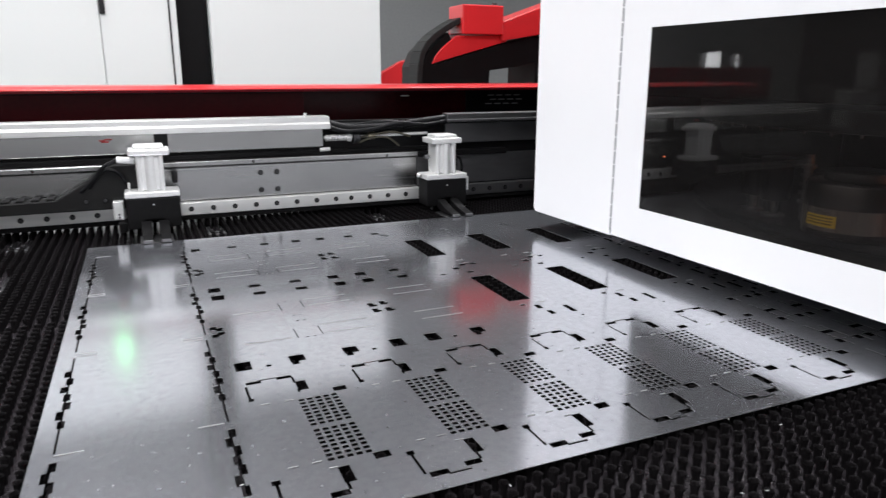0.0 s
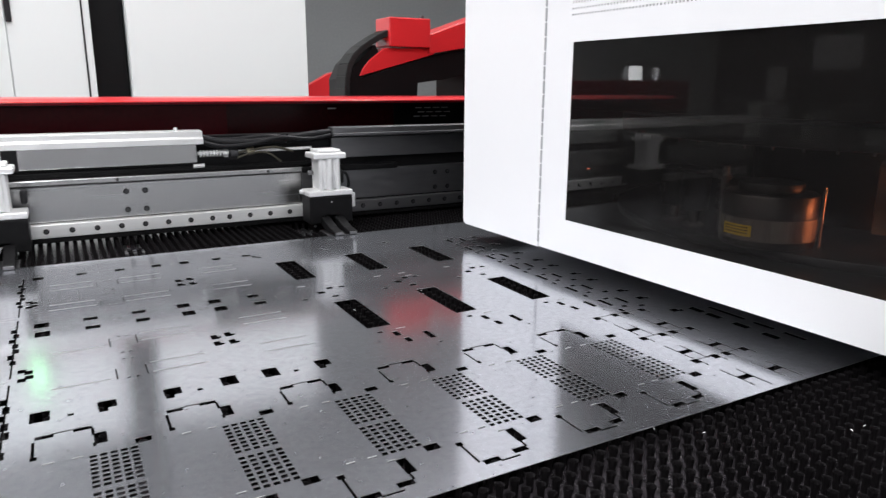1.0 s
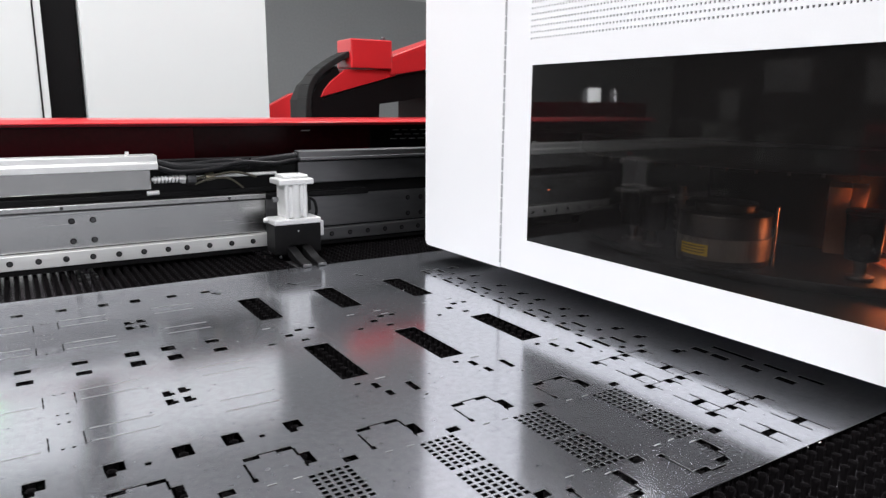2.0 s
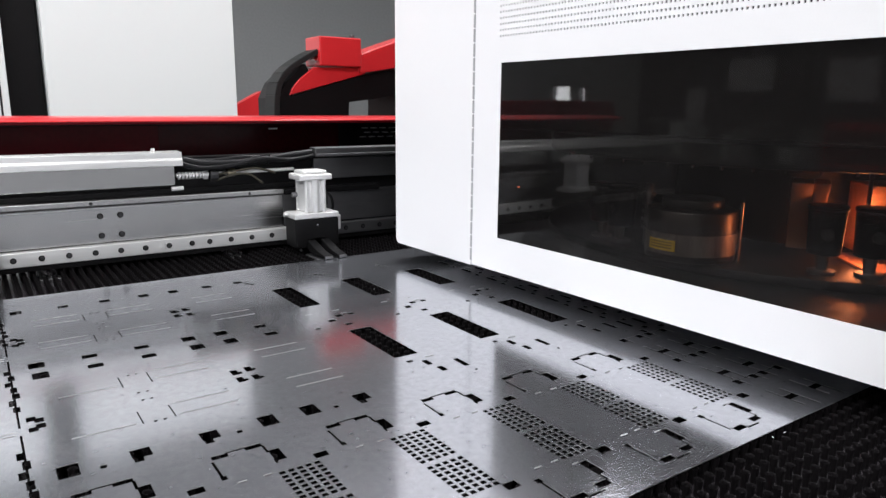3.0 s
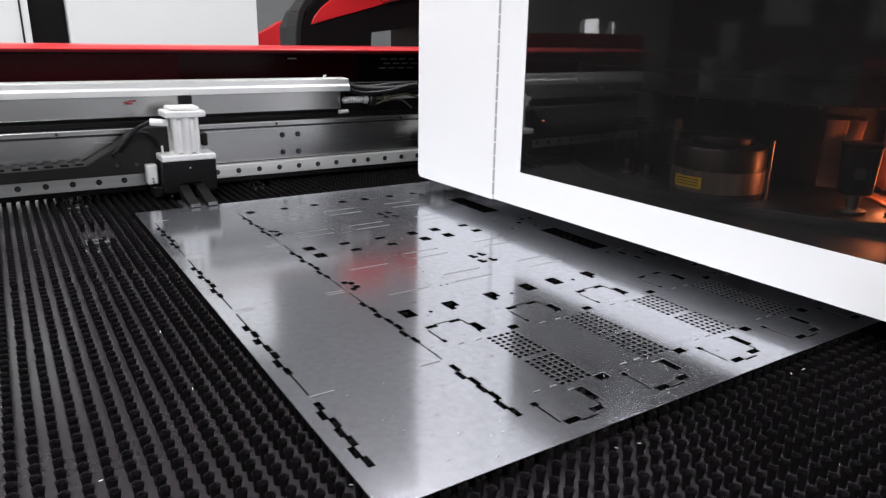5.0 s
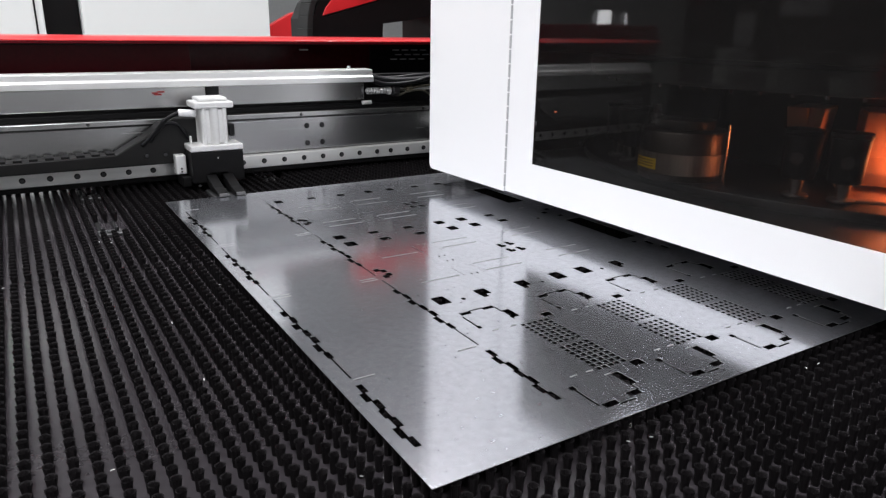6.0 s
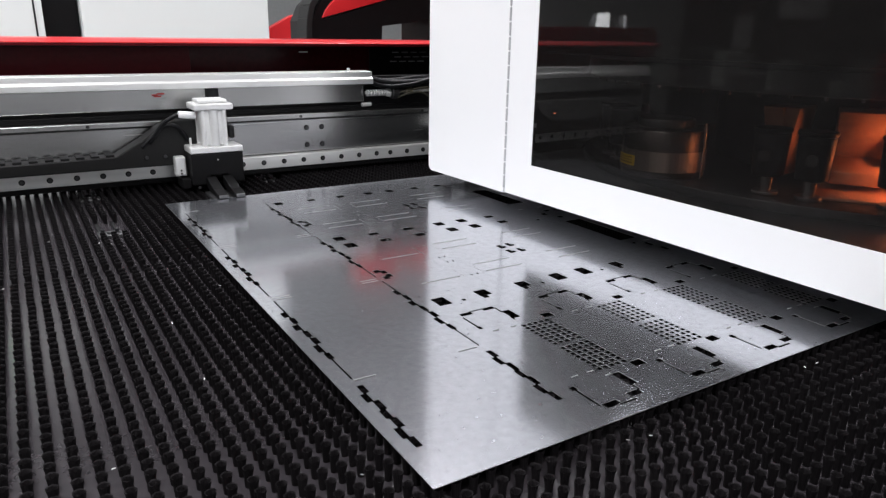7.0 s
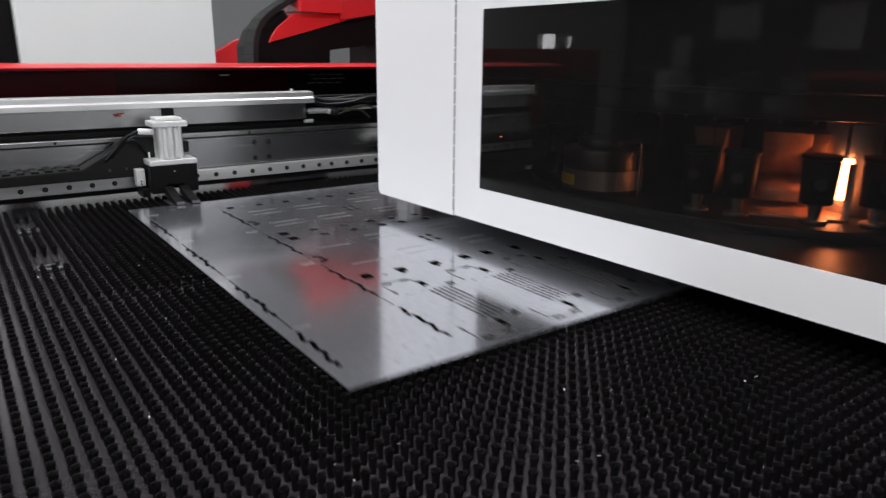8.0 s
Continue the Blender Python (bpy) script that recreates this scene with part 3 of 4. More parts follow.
def clamp(first):
    c = thing("sheet_clamp", "black pneumatic clamp with silver air cylinder gripping the sheet", "clamp", "sheet clamps")
    body = prism([(-0.066, 0.915), (-0.066, 0.995), (0.066, 0.995), (0.066, 0.915), (0.026, 0.915), (0.022, 0.938), (-0.022, 0.938), (-0.026, 0.915)], "y", 0.43, 0.505, 0.003)
    part("mount", box(-0.045, 0.506, 0.93, 0.045, 0.551, 0.99, 0.002), BLACK_PAINT, c)
    part("body", body, BLACK_PAINT, c, "black clamp body")
    part("body_screw", cyl((0, 0.43, 0.978), (0, 0.4285, 0.978), 0.002, seg=8), ALU, c)
    part("base_plate", box(-0.067, 0.428, 0.996, 0.067, 0.508, 1.012, 0.003), ALU, c)
    part("cylinder_barrel", box(-0.031, 0.440, 1.0125, 0.031, 0.502, 1.104, 0.008, 3), ALU, c, "ribbed silver air cylinder barrel", smooth=True)
    for sx, rr in ((-0.0265, 0.0075), (0.0, 0.0135), (0.0265, 0.0075)):
        for ry in (0.4425, 0.4995):
            part("rib", cyl((sx, ry, 1.0125), (sx, ry, 1.104), rr * 0.9, seg=16), ALU, c, smooth=True)
    part("top_plate", box(-0.05, 0.43, 1.1045, 0.05, 0.512, 1.121, 0.004), ALU, c)
    part("cap", box(-0.037, 0.438, 1.1215, 0.037, 0.504, 1.131, 0.004), ALU, c)
    for s in (-1, 1):
        part("jaw", prism([(0.318, 0.9015), (0.318, 0.910), (0.36, 0.916), (0.43, 0.936), (0.43, 0.912), (0.40, 0.9015)], "x", s * 0.021 - 0.0125, s * 0.021 + 0.0125, 0.0015), BLACK_PAINT, c, "dark worn clamp jaw")
        part("jaw_tip", box(s * 0.021 - 0.011, 0.312, 0.9013, s * 0.021 + 0.011, 0.3178, 0.909, 0.001), DARK_STEEL, c)
    part("lower_jaw", box(-0.04, 0.33, 0.878, 0.04, 0.43, 0.8975, 0.002), DARK_STEEL, c)
    part("foot_bolt", cyl((-0.05, 0.44, 0.908), (-0.05, 0.434, 0.908), 0.0035, seg=10), DARK_STEEL, c)
    part("side_valve", box(0.052, 0.50, 1.02, 0.068, 0.54, 1.055, 0.006), BLACK_PLASTIC, c)
    if not first:
        part("side_bar", box(0.071, 0.45, 0.955, 0.083, 0.462, 0.998, 0.002), ALU, c)
        part("plug", cyl((-0.068, 0.48, 1.006), (-0.08, 0.48, 1.006), 0.007, seg=10, bevel=0.002), ALU, c)
        part("air_hose", tube([(0.05, 0.515, 1.06), (0.075, 0.505, 1.05), (0.082, 0.50, 1.02), (0.076, 0.50, 1.0)], 0.0045), RUBBER, c)
        part("port", cyl((-0.034, 0.49, 1.06), (-0.05, 0.49, 1.06), 0.007, seg=10, bevel=0.002), DARK_STEEL, c)
        return c
    sensor = part("sensor", box(-0.098, 0.47, 0.935, -0.072, 0.50, 0.985, 0.003), ALU, c, "small silver limit switch")
    for z in (0.942, 0.95):
        part("sensor_screw", cyl((-0.085, 0.47, z), (-0.085, 0.468, z), 0.0025, seg=8), BLACK_PAINT, sensor)
    part("bracket", box(-0.088, 0.45, 0.905, -0.067, 0.52, 0.93, 0.002), BLACK_PAINT, c)
    part("fitting", cyl((-0.035, 0.48, 1.088), (-0.078, 0.48, 1.092), 0.009, seg=12, bevel=0.002), WHITE, c, "white push-in air fitting")
    part("air_hose", tube([(-0.078, 0.48, 1.092), (-0.11, 0.485, 1.075), (-0.135, 0.495, 1.045), (-0.17, 0.50, 1.01)], 0.005), RUBBER, c)
    part("air_hose", tube([(-0.055, 0.49, 1.02), (-0.08, 0.485, 1.06), (-0.115, 0.49, 1.062), (-0.15, 0.50, 1.02)], 0.005), RUBBER, c)
    part("needle_valve", cyl((-0.055, 0.475, 1.0125), (-0.055, 0.475, 1.032), 0.003, seg=10, bevel=0.001), ALU, c)
    return c


clamp_one, clamp_two = clamp(True), clamp(False)
CLAMP_X = (-0.899, -0.062)

# ---------------------------------------------------------------- the punched sheet
SHEET_W, SHEET_H, SHEET_T = 1.75, 1.25, 0.0008
cuts, ridges = [], []


def cut(u, v, w, h):
    """A rectangular opening by its centre and size; the wider ones break out a little."""
    if min(w, h) > 0.0058 and max(w, h) < 0.05:
        w, h = w + 0.0012, h + 0.0022
    cuts.append((u - w / 2, v - h / 2, u + w / 2, v + h / 2))


def lance(u, v, w):
    """A narrow lanced slit whose far edge stands up as a bright burr."""
    cut(u, v, w, 0.0018)
    ridges.append((u, v + 0.0009, w))


# long separating cuts with their rows of stepped notches
for u in (0.022, 0.209):
    for a, b in ((0.851, 1.141), (0.544, 0.831), (0.231, 0.522)):
        cut(u + 0.001, (a + b) / 2, 0.0028, b - a)
        top = b - 0.062
        for k in range(7):
            cut(u + (-0.0025, 0.0015, -0.003, 0.002, 0.0035, -0.002, 0.0015)[k], top - 0.0262 * k,
                (0.0085, 0.0075, 0.009, 0.0075, 0.0085, 0.008, 0.0075)[k], (0.0195, 0.022, 0.0185, 0.021, 0.0205, 0.0225, 0.019)[k])
    for k in range(7):
        cut(u + (0.002, -0.003, 0.003, 0.0, 0.003, -0.003, 0.001)[k], 0.202 - 0.021 * k, 0.0075, 0.0185 + 0.0012 * (k % 3))
    cut(u + 0.001, 0.14, 0.0022, 0.06)
for v in (1.146, 0.843, 0.832, 0.533, 0.524, 0.225):
    lance(0.038, v, 0.030)
for v in (0.843, 0.832, 0.533, 0.524, 0.228):
    lance(0.190, v, 0.030)
for v in (0.945, 0.568):
    for du, dv in ((0.0, 0.0), (0.009, -0.008), (0.001, -0.036), (0.010, -0.028)):
        cut(0.224 + du, v + dv, 0.010, 0.014)
# rows of square windows
for u, s in zip((0.237, 0.321, 0.399, 0.477, 0.539, 0.614, 0.686), (1, 0.75, 0.8, 1, 1, 0.8, 0.7)):
    cut(u, 1.128, 0.019, 0.024 * s)
    cut(u + 0.034, 1.125, 0.003, 0.004)
for u, s in zip((0.247, 0.324, 0.405, 0.484, 0.542, 0.617), (1, 0.62, 0.6, 0.9, 0.9, 0.6)):
    cut(u, 0.784, 0.022, 0.026 * s)
    cut(u + 0.002, 0.733, 0.022, 0.028 * s)
    cut(u + 0.038, 0.757, 0.004, 0.004)
for n, u in enumerate((0.249, 0.327, 0.409, 0.486, 0.546, 0.626)):
    cut(u, 0.392, 0.022, 0.030 if n in (0, 3, 4) else 0.022)
    if n not in (0, 3, 4):
        cut(u - 0.005, 0.377, 0.010, 0.012)
    if n % 2 == 0:
        cut(u + 0.035, 0.381, 0.006, 0.006)
# paired slits
for a, b in ((0.259, 0.338), (0.391, 0.473), (0.558, 0.635)):
    for v in (1.051, 1.010, 0.901, 0.866):
        lance((a + b) / 2, v, b - a)
for a, b, vs in ((0.561, 0.638, (0.660, 0.623, 0.514, 0.475)), (0.394, 0.474, (0.660, 0.624, 0.516, 0.476)), (0.262, 0.338, (0.622, 0.475))):
    for v in vs:
        lance((a + b) / 2, v, b - a)
for base in (0.0, 0.385):
    for u in (0.346, 0.387):
        cut(u, 0.637 + base, 0.0018, 0.046)
        cut(u, 0.494 + base, 0.0018, 0.044)
    for v in (0.661, 0.582, 0.552, 0.472):
        for u in (0.361, 0.373):
            cut(u, v + base, 0.004, 0.006)
for v in (0.955, 0.567):
    for du, dv in ((-0.011, 0.014), (0.012, 0.018), (-0.012, -0.018), (0.012, -0.020)):
        cut(0.513 + du, v + dv, 0.010, 0.020)
        cut(0.513 + du + 0.006, v + dv - 0.004, 0.008, 0.008)
# repeating bracket parts with perforated fields
for k in range(6):
    u = 0.243 + 0.1485 * k
    cut(u, 0.300, 0.0036, 0.044)
    cut(u + 0.001, 0.279, 0.006, 0.008)
    cut(u + 0.0115, 0.330, 0.019, 0.0075)
    cut(u + 0.032, 0.335, 0.026, 0.0036)
    cut(u + 0.053, 0.332, 0.020, 0.0075)
    cut(u + 0.0635, 0.319, 0.0036, 0.022)
    cut(u + 0.071, 0.298, 0.013, 0.028)
    cut(u + 0.064, 0.284, 0.0036, 0.012)
    u = 0.240 + 0.1485 * k
    cut(u, 0.055, 0.0036, 0.046)
    cut(u, 0.078, 0.008, 0.007)
    cut(u + 0.015, 0.029, 0.021, 0.008)
    cut(u + 0.037, 0.0235, 0.027, 0.0036)
    cut(u + 0.057, 0.034, 0.019, 0.008)
    cut(u + 0.0685, 0.046, 0.0036, 0.018)
    cut(u + 0.0725, 0.066, 0.012, 0.030)
    lance(u + 0.062, 0.0815, 0.010)
    u = 0.301 + 0.1475 * k
    for top in (0.254, 0.169):
        for i in range(5):
            for j in range(8):
                hu, hv = u + 0.003 + 0.0108 * i, top - 0.0098 * j
                cuts.append((hu - 0.0038, hv - 0.0035, hu + 0.0038, hv + 0.0035))
    cut(u + 0.058, 0.269, 0.017, 0.011)
    cut(u + 0.058, 0.088, 0.018, 0.012)
    for du, v in ((-0.042, 0.259), (-0.012, 0.258), (-0.039, 0.099), (-0.013, 0.099)):
        lance(u + du, v, 0.011)
# long slots and the small openings round them
for u in (0.752, 0.926, 1.103):
    cut(u, 0.940, 0.048, 0.168)
    for du, v, w, h in ((-0.052, 1.107, 0.010, 0.010), (-0.045, 1.095, 0.012, 0.008), (0.02, 0.765, 0.014, 0.012), (-0.006, 0.742, 0.014, 0.014),
                        (0.046, 0.765, 0.012, 0.010), (0.012, 0.706, 0.014, 0.010), (-0.05, 0.71, 0.010, 0.008)):
        cut(u + du, v, w, h)
    for du, v in ((0.03, 0.80), (0.035, 0.775), (-0.03, 0.80)):
        lance(u + du, v, 0.016)
for u in (0.768, 0.948, 1.123):
    cut(u, 0.584, 0.046, 0.172)
    cut(u + 0.012, 0.453, 0.010, 0.020)
    cut(u + 0.018, 0.418, 0.010, 0.018)
    cut(u + 0.060, 0.424, 0.010, 0.034)
    cut(u - 0.01, 0.472, 0.010, 0.007)
    lance(u + 0.03, 0.474, 0.018)
    cut(u + 0.062, 0.385, 0.006, 0.005)
# rows of small clips
for n, v in enumerate((1.04, 0.937, 0.833, 0.728, 0.622, 0.520, 0.416)):
    cut(1.216, v, 0.010, 0.040)
    cut(1.256, v - 0.002, 0.010, 0.036)
    cut(1.236, v + 0.020, 0.012, 0.009)
    cut(1.234, v - 0.034, 0.012, 0.009)
    cut(1.268, v - 0.046, 0.014, 0.009)
    cut(1.212, v - 0.05, 0.009, 0.014)
for v in (1.05, 0.95, 0.839, 0.757, 0.697, 0.615, 0.558, 0.464, 0.407, 0.318):
    cut(1.301, v, 0.018, 0.014)
    cut(1.312, v - 0.006, 0.010, 0.008)
for r, v in enumerate((0.274, 0.158, 0.047)):
    for u in (1.154, 1.222):
        cut(u, v, 0.022, 0.010)
        cut(u - 0.012, v + 0.004, 0.0036, 0.062)
        cut(u + 0.012, v - 0.006, 0.0036, 0.062)
    for u in (1.137, 1.180, 1.206, 1.247):
        cut(u, v + 0.075 if r == 0 else v + 0.075, 0.014, 0.013)
        cut(u + 0.006, v + 0.067, 0.0036, 0.024)
    cut(1.19, v + 0.079, 0.12, 0.0024)
for v in (0.30, 0.26, 0.20, 0.14):
    cut(1.34, v, 0.016, 0.030)
    cut(1.375, v - 0.02, 0.010, 0.040)

plate = part("metal_sheet", pierced(SHEET_W, SHEET_H, SHEET_T, cuts), SHEET)
plate.data.materials.append(CUT_EDGE)
for p in plate.data.polygons:
    p.material_index = 1 if abs(p.normal.z) < 0.5 else 0
tagged(plate, "thin galvanised steel sheet punched with rows of openings", "metal sheet")
rim = bmesh.new()
for u, v, w in ridges:
    box(u - w / 2, v, 0.0, u + w / 2, v + 0.0008, 0.0005, bm=rim)
tagged(part("burr_edge", rim, BURR, plate), kind="stuff")
SHEET_AT = (-1.056, -0.924, 0.9)

# ---------------------------------------------------------------- machine cover with the smoked window
cover = thing("machine_cover", "white powder-coated machine cover with a smoked window", "machine cover")
skin = box(0.0, -0.304, 0.973, 0.02, 0.0, 2.3)
corner = [e for e in skin.edges if all(abs(v.co.y) < 1e-6 and v.co.z < 1 for v in e.verts)]
bmesh.ops.bevel(skin, geom=corner, offset=0.014, segments=5, affect="EDGES", profile=0.5)
part("side_panel", skin, WHITE, cover, "white side panel beside the door")
DOOR_W = 1.45
VENT_PITCH = 0.0112
holes = [(0.082, 0.071, 1.30, 0.422)]
for j in range(12):
    for i in range(150):
        hx, hz = 0.0778 + i * 0.0078, 0.4722 + j * VENT_PITCH
        holes.append((hx - 0.0017, hz - 0.0019, hx + 0.0017, hz + 0.0019))
leaf = pierced(DOOR_W, 1.325, 0.0025, holes)
bmesh.ops.transform(leaf, matrix=Matrix(((0, 0, -1, 0.0), (-1, 0, 0, -0.308), (0, 1, 0, 0.975), (0, 0, 0, 1))), verts=leaf.verts)
bmesh.ops.recalc_face_normals(leaf, faces=leaf.faces[:])
door = part("door", leaf, WHITE, cover, "white hinged door with rows of vent holes")
pane = part("pane", box(0.001, -0.3905, 1.0465, 0.005, -1.607, 1.3965), PANE, door, "smoked polycarbonate pane")
pane.visible_shadow = False
for k in range(46):
    z = 0.985 + k * 0.0285
    part("hinge_knuckle", cyl((-0.0005, -0.306, z), (-0.0005, -0.306, z + 0.0255), 0.0026, seg=8), HINGE, cover)
# Unseen back panels, coloured dark so the slide's right end mirrors darkness.
part("back_panel", box(0.02, -0.02, 0.975, 0.479, 0.0, 2.3, 0.003), INSIDE, cover)
part("back_panel", box(0.481, -0.02, 1.301, 1.379, 0.0, 2.3, 0.003), INSIDE, cover)
part("back_panel", box(1.381, -0.02, 0.975, 1.75, 0.0, 2.3, 0.003), INSIDE, cover)
bulge = box(0.48, 0.14, 0.98, 1.38, 0.15, 1.30)
box(0.48, -0.02, 1.29, 1.38, 0.139, 1.30, bm=bulge)
box(0.48, -0.02, 0.98, 0.49, 0.139, 1.289, bm=bulge)
box(1.37, -0.02, 0.98, 1.38, 0.139, 1.289, bm=bulge)
part("rear_housing", bulge, INSIDE, cover, "dark rear housing round the turret")
part("front_panel", box(0.0, -1.78, 0.973, 1.75, -1.76, 2.3, 0.003), WHITE, cover)
part("far_panel", box(1.75, -1.78, 0.973, 1.77, 0.0, 2.3, 0.003), INSIDE, cover)
part("roof_panel", box(0.0, -1.78, 2.3, 1.77, 0.0, 2.32, 0.003), WHITE, cover)
part("back_liner", box(0.022, -0.026, 0.992, 0.479, -0.022, 2.28), INSIDE, cover)
part("side_liner", box(0.022, -0.30, 0.992, 0.026, -0.028, 2.28), INSIDE, cover)
# Unseen pale panel added so the sheet mirrors a lighter underside.
part("under_reflector", box(0.024, -1.758, 0.979, 1.748, -0.022, 0.983), UNDER_PALE, cover)
part("floor_pan", box(0.024, -1.758, 0.985, 1.748, -0.022, 0.99), INSIDE, cover)
part("inner_header", box(0.2, -1.75, 1.26, 0.23, -0.03, 2.29, 0.003), INSIDE, cover)
part("frame_column", box(1.45, -1.6, 0.112, 1.72, -1.2, 0.984, 0.01), INSIDE, cover)
LAMP_AT = (0.92 - 0.535 * math.cos(radians(40.5)), -0.53 - 0.535 * math.sin(radians(40.5)))
part("work_lamp", cyl((*LAMP_AT, 1.045), (*LAMP_AT, 1.125), 0.015, seg=16, bevel=0.003), ORANGE_LED, cover, "glowing orange work lamp")
part("lamp_stem", cyl((*LAMP_AT, 1.126), (*LAMP_AT, 1.2), 0.004, seg=12), INSIDE, cover)
part("pilot_light", cyl((0.05, -0.40, 1.15), (0.045, -0.40, 1.15), 0.0008, seg=8), RED_LED, cover)

# ---------------------------------------------------------------- tool turret behind the window
TURRET = (0.92, -0.53, 0.0)
TR = 0.60
turret = thing("tool_turret", "round steel tool turret with punch stations", "tool turret", at=TURRET)
part("lower_disc", cyl((0, 0, 0.992), (0, 0, 1.012), 0.66, seg=72, bevel=0.004), INSIDE, turret, smooth=True)
part("upper_disc", cyl((0, 0, 1.205), (0, 0, 1.25), 0.66, seg=72, bevel=0.004), INSIDE, turret, smooth=True)
part("hub", cyl((0, 0, 1.013), (0, 0, 1.204), 0.32, seg=48), HUB, turret, smooth=True)


rim_bolts = bmesh.new()
for k in range(72):
    a = 2 * math.pi * k / 72
    cyl((0.645 * math.cos(a), 0.645 * math.sin(a), 1.198), (0.645 * math.cos(a), 0.645 * math.sin(a), 1.205), 0.003, seg=8, bm=rim_bolts)
tagged(part("rim_bolts", rim_bolts, DARK_STEEL, turret), kind="stuff")


def station(name, a, bm, mat, label="", out=TR):
    """Sets a part on the turret's rim at an angle from the window side."""
    ob = part(name, bm, mat, turret, label, smooth=True)
    ob.matrix_basis = pose(-out * math.cos(radians(a)), out * math.sin(radians(a)), 0, 0, 0, -a)
    return ob


drum = station("punch_drum", -8.6, cyl((0, 0, 1.013), (0, 0, 1.115), 0.088, seg=40, bevel=0.004), DRUM, "large steel punch drum with a yellow sticker", TR)
part("ring", cyl((0, 0, 1.028), (0, 0, 1.07), 0.0895, seg=40), RING, drum, smooth=True)
part("top_ring", cyl((0, 0, 1.116), (0, 0, 1.135), 0.06, seg=32, bevel=0.003), INSIDE, drum, smooth=True)
sticker = bmesh.new()
for k in range(8):
    a0, a1 = radians(150 + k * 5), radians(150 + (k + 1) * 5)
    r = 0.0912
    q = [sticker.verts.new((r * math.cos(a), r * math.sin(a), z)) for a, z in ((a0, 1.036), (a1, 1.036), (a1, 1.058), (a0, 1.058))]
    sticker.faces.new(q)
st = part("sticker", sticker, YELLOW, drum, "yellow warning sticker")
bars = bmesh.new()
for z in (1.041, 1.0465, 1.052):
    for k in range(7):
        a0, a1 = radians(153 + k * 4.8), radians(153 + k * 4.8 + 3.9)
        r = 0.0916
        q = [bars.verts.new((r * math.cos(a), r * math.sin(a), zz)) for a, zz in ((a0, z), (a1, z), (a1, z + 0.0022), (a0, z + 0.0022))]
        bars.faces.new(q)
part("print_bars", bars, DARK_INK, st)
for a in (16, 9, -32, -39.4, -52.3, -62, -73, -84):
    hold = bmesh.new()
    cyl((0, 0, 1.05), (0, 0, 1.132), 0.029, 0.0325, seg=24, bm=hold, bevel=0.003)
    cyl((0, 0, 1.1325), (0, 0, 1.141), 0.0345, seg=24, bm=hold, bevel=0.002)
    h = station("punch_holder", a, hold, BLACK_PAINT, "black punch holder")
    part("punch_tip", cyl((0, 0, 1.0205), (0, 0, 1.0495), 0.010, 0.013, seg=16), STEEL, h, "bright steel punch tip", smooth=True)
    part("flange", cyl((0, 0, 1.0125), (0, 0, 1.02), 0.024, seg=20, bevel=0.002), DARK_STEEL, h, smooth=True)
    part("makers_disc", cyl((-0.032, 0, 1.09), (-0.0345, 0, 1.09), 0.011, seg=18), BLACKENED, h)
# Rod added to stand in for the lit line on the drum's edge.
station("thin_pin", -17.5, cyl((0, 0, 1.013), (0, 0, 1.13), 0.0035, seg=10), STEEL, out=0.58)
for a in (4, -70):
    sp = bmesh.new()
    for k in range(5):
        cyl((0, 0, 1.05 + k * 0.018), (0, 0, 1.058 + k * 0.018), 0.014, seg=16, bm=sp)
    cyl((0, 0, 1.013), (0, 0, 1.15), 0.009, seg=12, bm=sp)
    station("spring_stack", a, sp, DARK_STEEL, out=0.57)
# Plate added so the turret floor looks lit between the stations.
station("station_plate", -49, box(-0.09, -0.09, 1.0125, 0.10, 0.09, 1.018, 0.002), LAMPLIT_BROWN, "station plate tinted brown for the orange lamp's glow", out=0.49)
for a, half in ((-27.5, 0.02), (-46.5, 0.045), (-79, 0.045)):
    foot_out = 0.03 if half < 0.03 else -0.012
    wedge = prism([(0.10, 1.03), (0.10, 1.17), (-0.012, 1.17), (0.03, 1.08), (foot_out, 1.055), (foot_out, 1.03)], "y", -half, half, 0.004)
    prism_side = prism([(-half - 0.012, 1.03), (-half - 0.03, 1.17), (-half, 1.17), (-half, 1.03)], "x", 0.0, 0.09, 0.003)
    merge(wedge, prism_side)
    station("stripper_block", a, wedge, LAMPLIT_BROWN, "stripper block tinted brown for the orange lamp's glow", out=0.49)
station("guide_column", -61, cyl((0, 0, 1.013), (0, 0, 1.19), 0.045, 0.052, seg=28, bevel=0.003), RAIL, "bright steel guide column", out=0.47)
for a in (-58.5, -64):
    station("thin_pin", a, cyl((0, 0, 1.013), (0, 0, 1.12), 0.007, seg=12, bevel=0.001), RAIL, out=0.56)

# The cover and the turret are scaled about the camera to fit its view.
VIEW_SCALE = 1.0864
SHIFT = Vector((0.0764, 0.1279, -0.1133))
# Degrees the cover is turned so its lower edge fits the view.
COVER_TURN = 1.6


def scale_to_view(ob):
    for o in ob.children_recursive:
        for v in o.data.vertices:
            v.co *= VIEW_SCALE
        o.location *= VIEW_SCALE


scale_to_view(cover)
PIVOT = Vector((0.0764, -0.2045, 0.0))
cover.matrix_basis = Matrix.Translation(PIVOT) @ pose(0, 0, 0, 0, 0, COVER_TURN) @ Matrix.Translation(SHIFT - PIVOT)
scale_to_view(turret)
TURRET = tuple(VIEW_SCALE * Vector(TURRET) + SHIFT)
turret.location = TURRET

